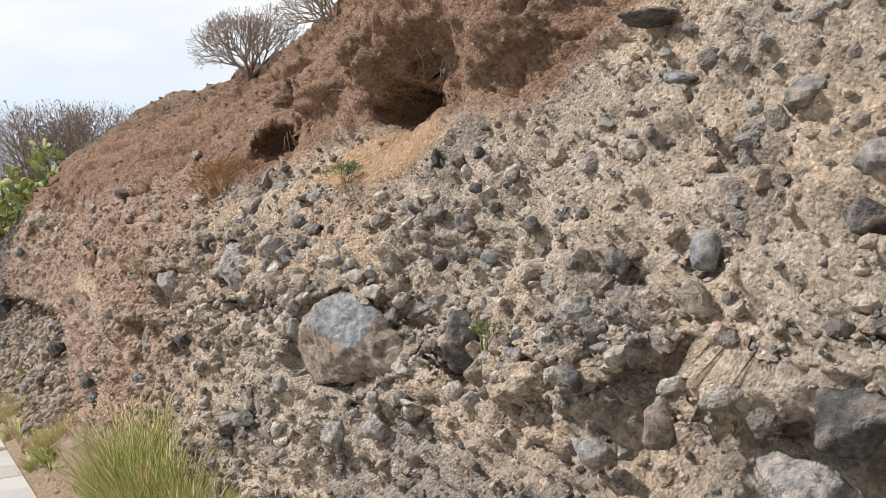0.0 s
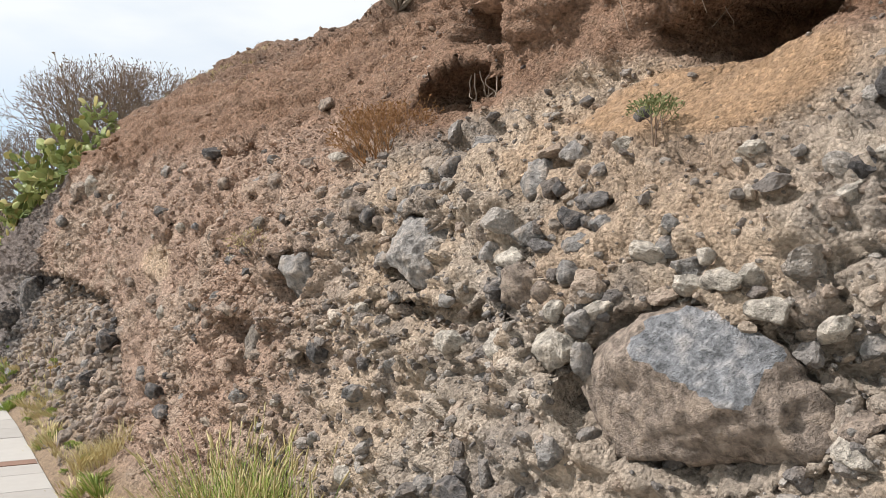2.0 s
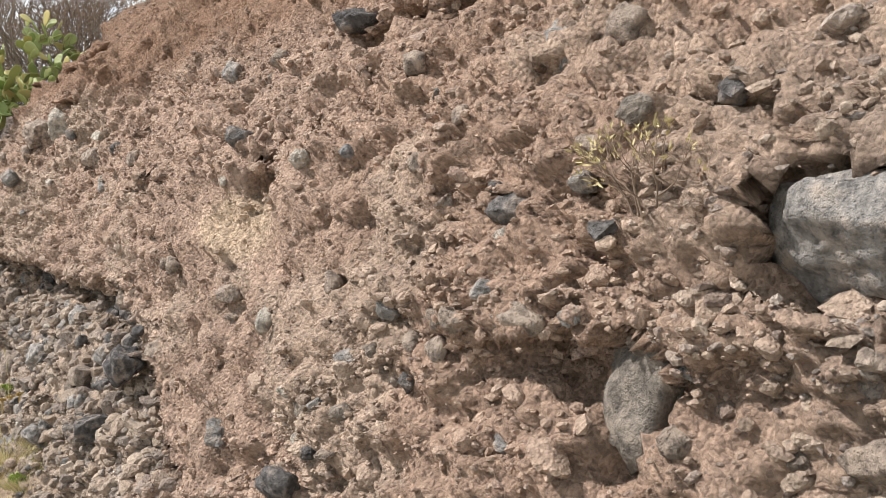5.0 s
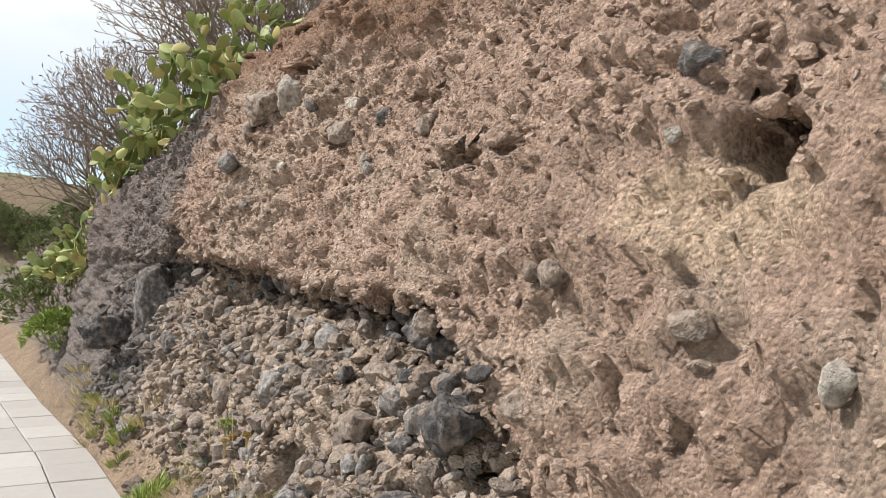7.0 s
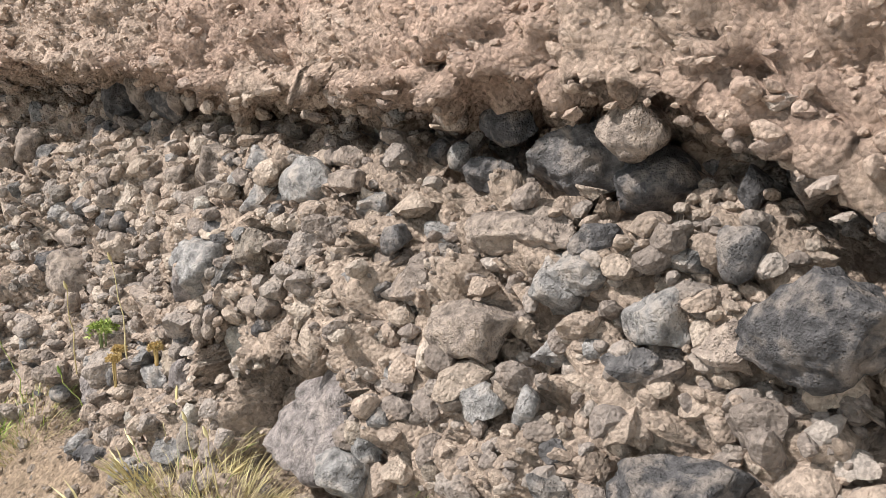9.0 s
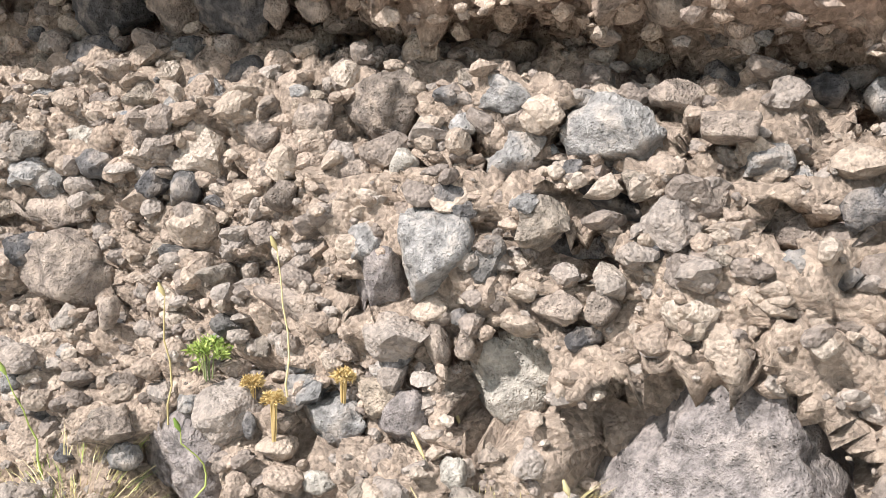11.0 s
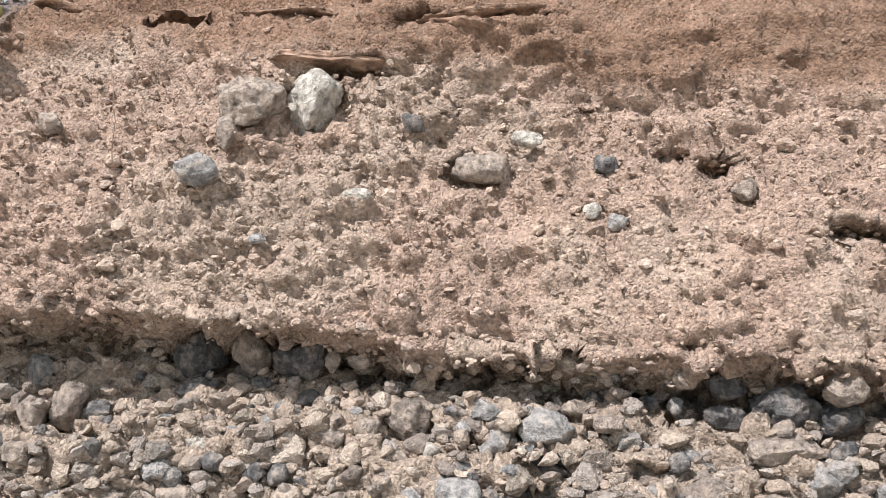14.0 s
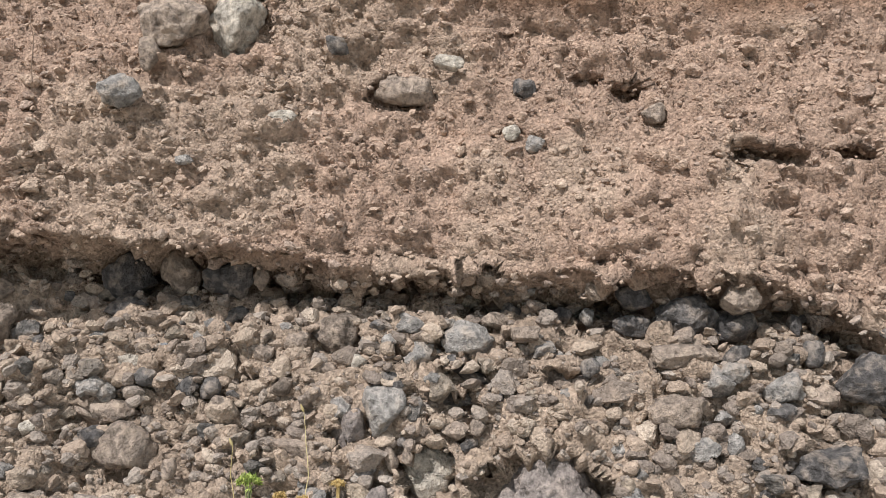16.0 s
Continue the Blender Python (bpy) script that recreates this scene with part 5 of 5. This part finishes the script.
grass("dry_grass", "straw-coloured dry grass beside a boulder", ground_at(1.02, 10.12), 0.14, 0.1, 700, 710, 0.3, 0, 0.0018, 1.1)
grass("dry_grass", "dry yellow grass on the bank", ground_at(0.95, 11.75), 0.14, 0.08, 600, 711, 0.3, 0, 0.0018, 1.1)
grass("green_tuft", "low green tuft on the bank", ground_at(0.80, 11.95), 0.14, 0.13, 500, 712, 1.0, 0, 0.008, 0.9)
tuft = grass("green_tuft", "low green weed on the bank", ground_at(0.86, 9.6), 0.09, 0.1, 220, 713, 0.8, 0, 0.008, 0.9)
dead = grass("dry_tuft", "small withered orange-brown weed on the bank", ground_at(0.95, 12.9), 0.12, 0.1, 220, 714, 0.0, 0, 0.006, 1.0)
yellow = shrub("yellow_plant", "small dry yellow plant among the stones", (1.12, 11.42, 0.42), 0.028, 1.9, 715, 12, 4, 0.0014, YELLOW, YELLOW, YELLOW, 3, 0.008)
copy_thing(yellow, pose(1.14, 11.22, 0.46, 0, 0, 50))
copy_thing(yellow, pose(1.06, 11.33, 0.42, 0, 0, 150))
herb = shrub("green_herb", "small fresh green herb among the stones", (1.12, 11.53, 0.46), 0.07, 1.1, 716, 8, 3, 0.002, LEAF, BLADE, BLADE, 5, 0.014)
g = np.random.default_rng(77)
for k in range(32):
    y = 7.2 + 8.0 * g.uniform()
    x = float(edge_x(y)) + g.uniform(0.05, 0.24)
    copy_thing((tuft, dead, herb, dead)[k % 4], pose(x, y, on_ground(x, y), 0, 0, g.uniform(0, 360)) @ Matrix.Scale(g.uniform(0.6, 1.3), 4))


def stalk(at, high, seed, mat=None):
    g = np.random.default_rng(seed)
    p = Vector(at)
    path = [(p.copy(), 0.0022)]
    for i in range(6):
        p += Vector((g.normal(0, 0.008) - 0.006, g.normal(0, 0.008), high / 6))
        path.append((p.copy(), 0.0022 - 0.0002 * i))
    heads = [[(p, 0.002), (p + Vector((-0.004, 0.004, 0.012)), 0.006), (p + Vector((-0.006, 0.01, 0.028)), 0.002)]]
    ob = new("dry_stalk")
    part("stem", mesh_of("stem", *tubes(path and [path], 4), mat or STRAW), ob)
    part("seed_head", mesh_of("seed_head", *tubes(heads, 5), mat or STRAW), ob)
    return tagged(ob, "thin dry straw stalk rising from the stones", "dry stalk", "dry stalks")


stalk((1.10, 11.32, 0.42), 0.33, 1)
stalk((1.05, 11.58, 0.36), 0.28, 2)
stalk((1.0, 11.48, 0.24), 0.16, 3, BLADE)
stalk((0.98, 11.86, 0.22), 0.24, 4, BLADE)
stalk((0.98, 10.72, 0.22), 0.22, 5)
stalk((0.96, 10.55, 0.24), 0.2, 6)
stalk((1.15, 12.35, 1.93), 0.3, 7, TWIG)

# roots that hang in the hollows, and vines on the crown
def root(at, length, seed, way=(-0.1, 0.05, -1.0), thick=0.004):
    g = np.random.default_rng(seed)
    p, path, w = Vector(at), [], Vector(way).normalized()
    for i in range(9):
        path.append((p.copy(), thick * (1 - 0.09 * i)))
        w = (w + Vector(g.normal(size=3)) * 0.35).normalized()
        p += w * length / 8
    side = [[(path[4][0], thick * 0.6), (path[4][0] + Vector(g.normal(size=3)) * length * 0.12 + Vector((0, 0, -0.1 * length)), thick * 0.4),
             (path[4][0] + Vector(g.normal(size=3)) * length * 0.2 + Vector((0, 0, -0.25 * length)), thick * 0.2)]]
    return tagged(new("root", mesh_of("root", *tubes([path] + side, 4), ROOT)), "thin pale root hanging in a hollow of the cliff", "root", "roots")


for k in range(9):
    g = np.random.default_rng(800 + k)
    root((2.30 + g.uniform(-0.08, 0.1), 3.65 + k * 0.095, 2.52 + g.uniform(-0.04, 0.04)), g.uniform(0.18, 0.38), 800 + k)
for k in range(5):
    g = np.random.default_rng(820 + k)
    root((2.20 + g.uniform(0, 0.08), 5.42 + k * 0.05, 2.36), g.uniform(0.15, 0.25), 820 + k)
for k, (y, z) in enumerate(((11.0, 3.1), (10.85, 3.1), (11.75, 3.15), (12.3, 3.0), (12.6, 3.05))):
    p, _ = on_face(y, z)
    root(p + Vector((-0.03, 0, 0.03)), 0.3, 840 + k, (-0.6, 0.5 if k > 2 else 0.1, -0.4), 0.005)

# dry grass along the crown
for k in range(12):
    g = np.random.default_rng(860 + k)
    y = 8.6 + 0.42 * k + g.uniform(-0.15, 0.15)
    x = float(along(X_TOP, y)) - g.uniform(0.0, 0.35)
    grass("crown_grass", "low straw-coloured dry grass on the crown", ground_at(x, y), 0.13, 0.06, 160, 860 + k, 0.0, 0, 0.004, 1.0)

# low shrubs on the slope beyond
hill = shrub("hill_shrub", "low grey-green shrub on the far slope", (1.3, 19.5, on_ground(1.3, 19.5)), 0.8, 1.3, 901, 11, 4, 0.012, WOOD, TWIG, LEAF, 12, 0.05, 2.4)
mound = shrub("green_mound", "low dense fresh green mound plant on the bank", (0.72, 17.0, 0.42), 0.5, 1.0, 902, 12, 4, 0.006, LEAF, LEAF, BLADE, 9, 0.05, 2.4)
g = np.random.default_rng(90)
for k in range(15):
    y = 18.6 + 0.9 * k
    x = float(edge_x(y)) + 0.5 + 2.8 * ((k * 0.618) % 1.0)
    copy_thing((hill, mound, hill)[k % 3], pose(x, y, on_ground(x, y) - 0.05, 0, 0, g.uniform(0, 360)) @ Matrix.Scale(g.uniform(0.7, 1.2), 4))


# ---- the hillside beyond the bend of the path ----
hx, hy = np.meshgrid(np.arange(-16.0, 14.0, 0.3), np.arange(33.0, 62.0, 0.3))
hp = np.stack([hx.ravel(), hy.ravel(), np.zeros(hx.size)], 1)
hp[:, 2] = -0.1 + 4.1 * ease(33.5, 41.0, hp[:, 1] + 0.12 * hp[:, 0]) + 0.35 * layered(hp, 0.25, 951, 3) * ease(33.0, 36.0, hp[:, 1]) + 0.06 * layered(hp, 2.0, 961, 3) * ease(33.0, 35.0, hp[:, 1])
hk = hx.shape[1]
ha = np.array([r * hk + c for r in range(hx.shape[0] - 1) for c in range(hk - 1)])
hill_mesh = mesh_of("hillside", hp, np.stack([ha, ha + 1, ha + hk + 1, ha + hk], 1), EARTH)
green = ease(-0.3, 0.4, layered(hp, 0.6, 971, 3))[:, None]
paint(hill_mesh, np.array((0.27, 0.20, 0.135)) * (1 - green) + np.array((0.20, 0.19, 0.10)) * green)
tagged(new("hillside", hill_mesh), "dry brown and green hillside beyond the path", "hillside", kind="structure")
g = np.random.default_rng(95)
for k in range(95):
    x, y = -6.0 + 9.0 * ((k * 0.618) % 1.0), 34.6 + 7.0 * ((k * 0.382 + 0.1) % 1.0)
    z = hp[np.argmin((hp[:, 0] - x) ** 2 + (hp[:, 1] - y) ** 2), 2]
    copy_thing((hill, mound, hill)[k % 3], pose(x, y, z - 0.05, 0, 0, g.uniform(0, 360)) @ Matrix.Scale(g.uniform(0.9, 1.6), 4))
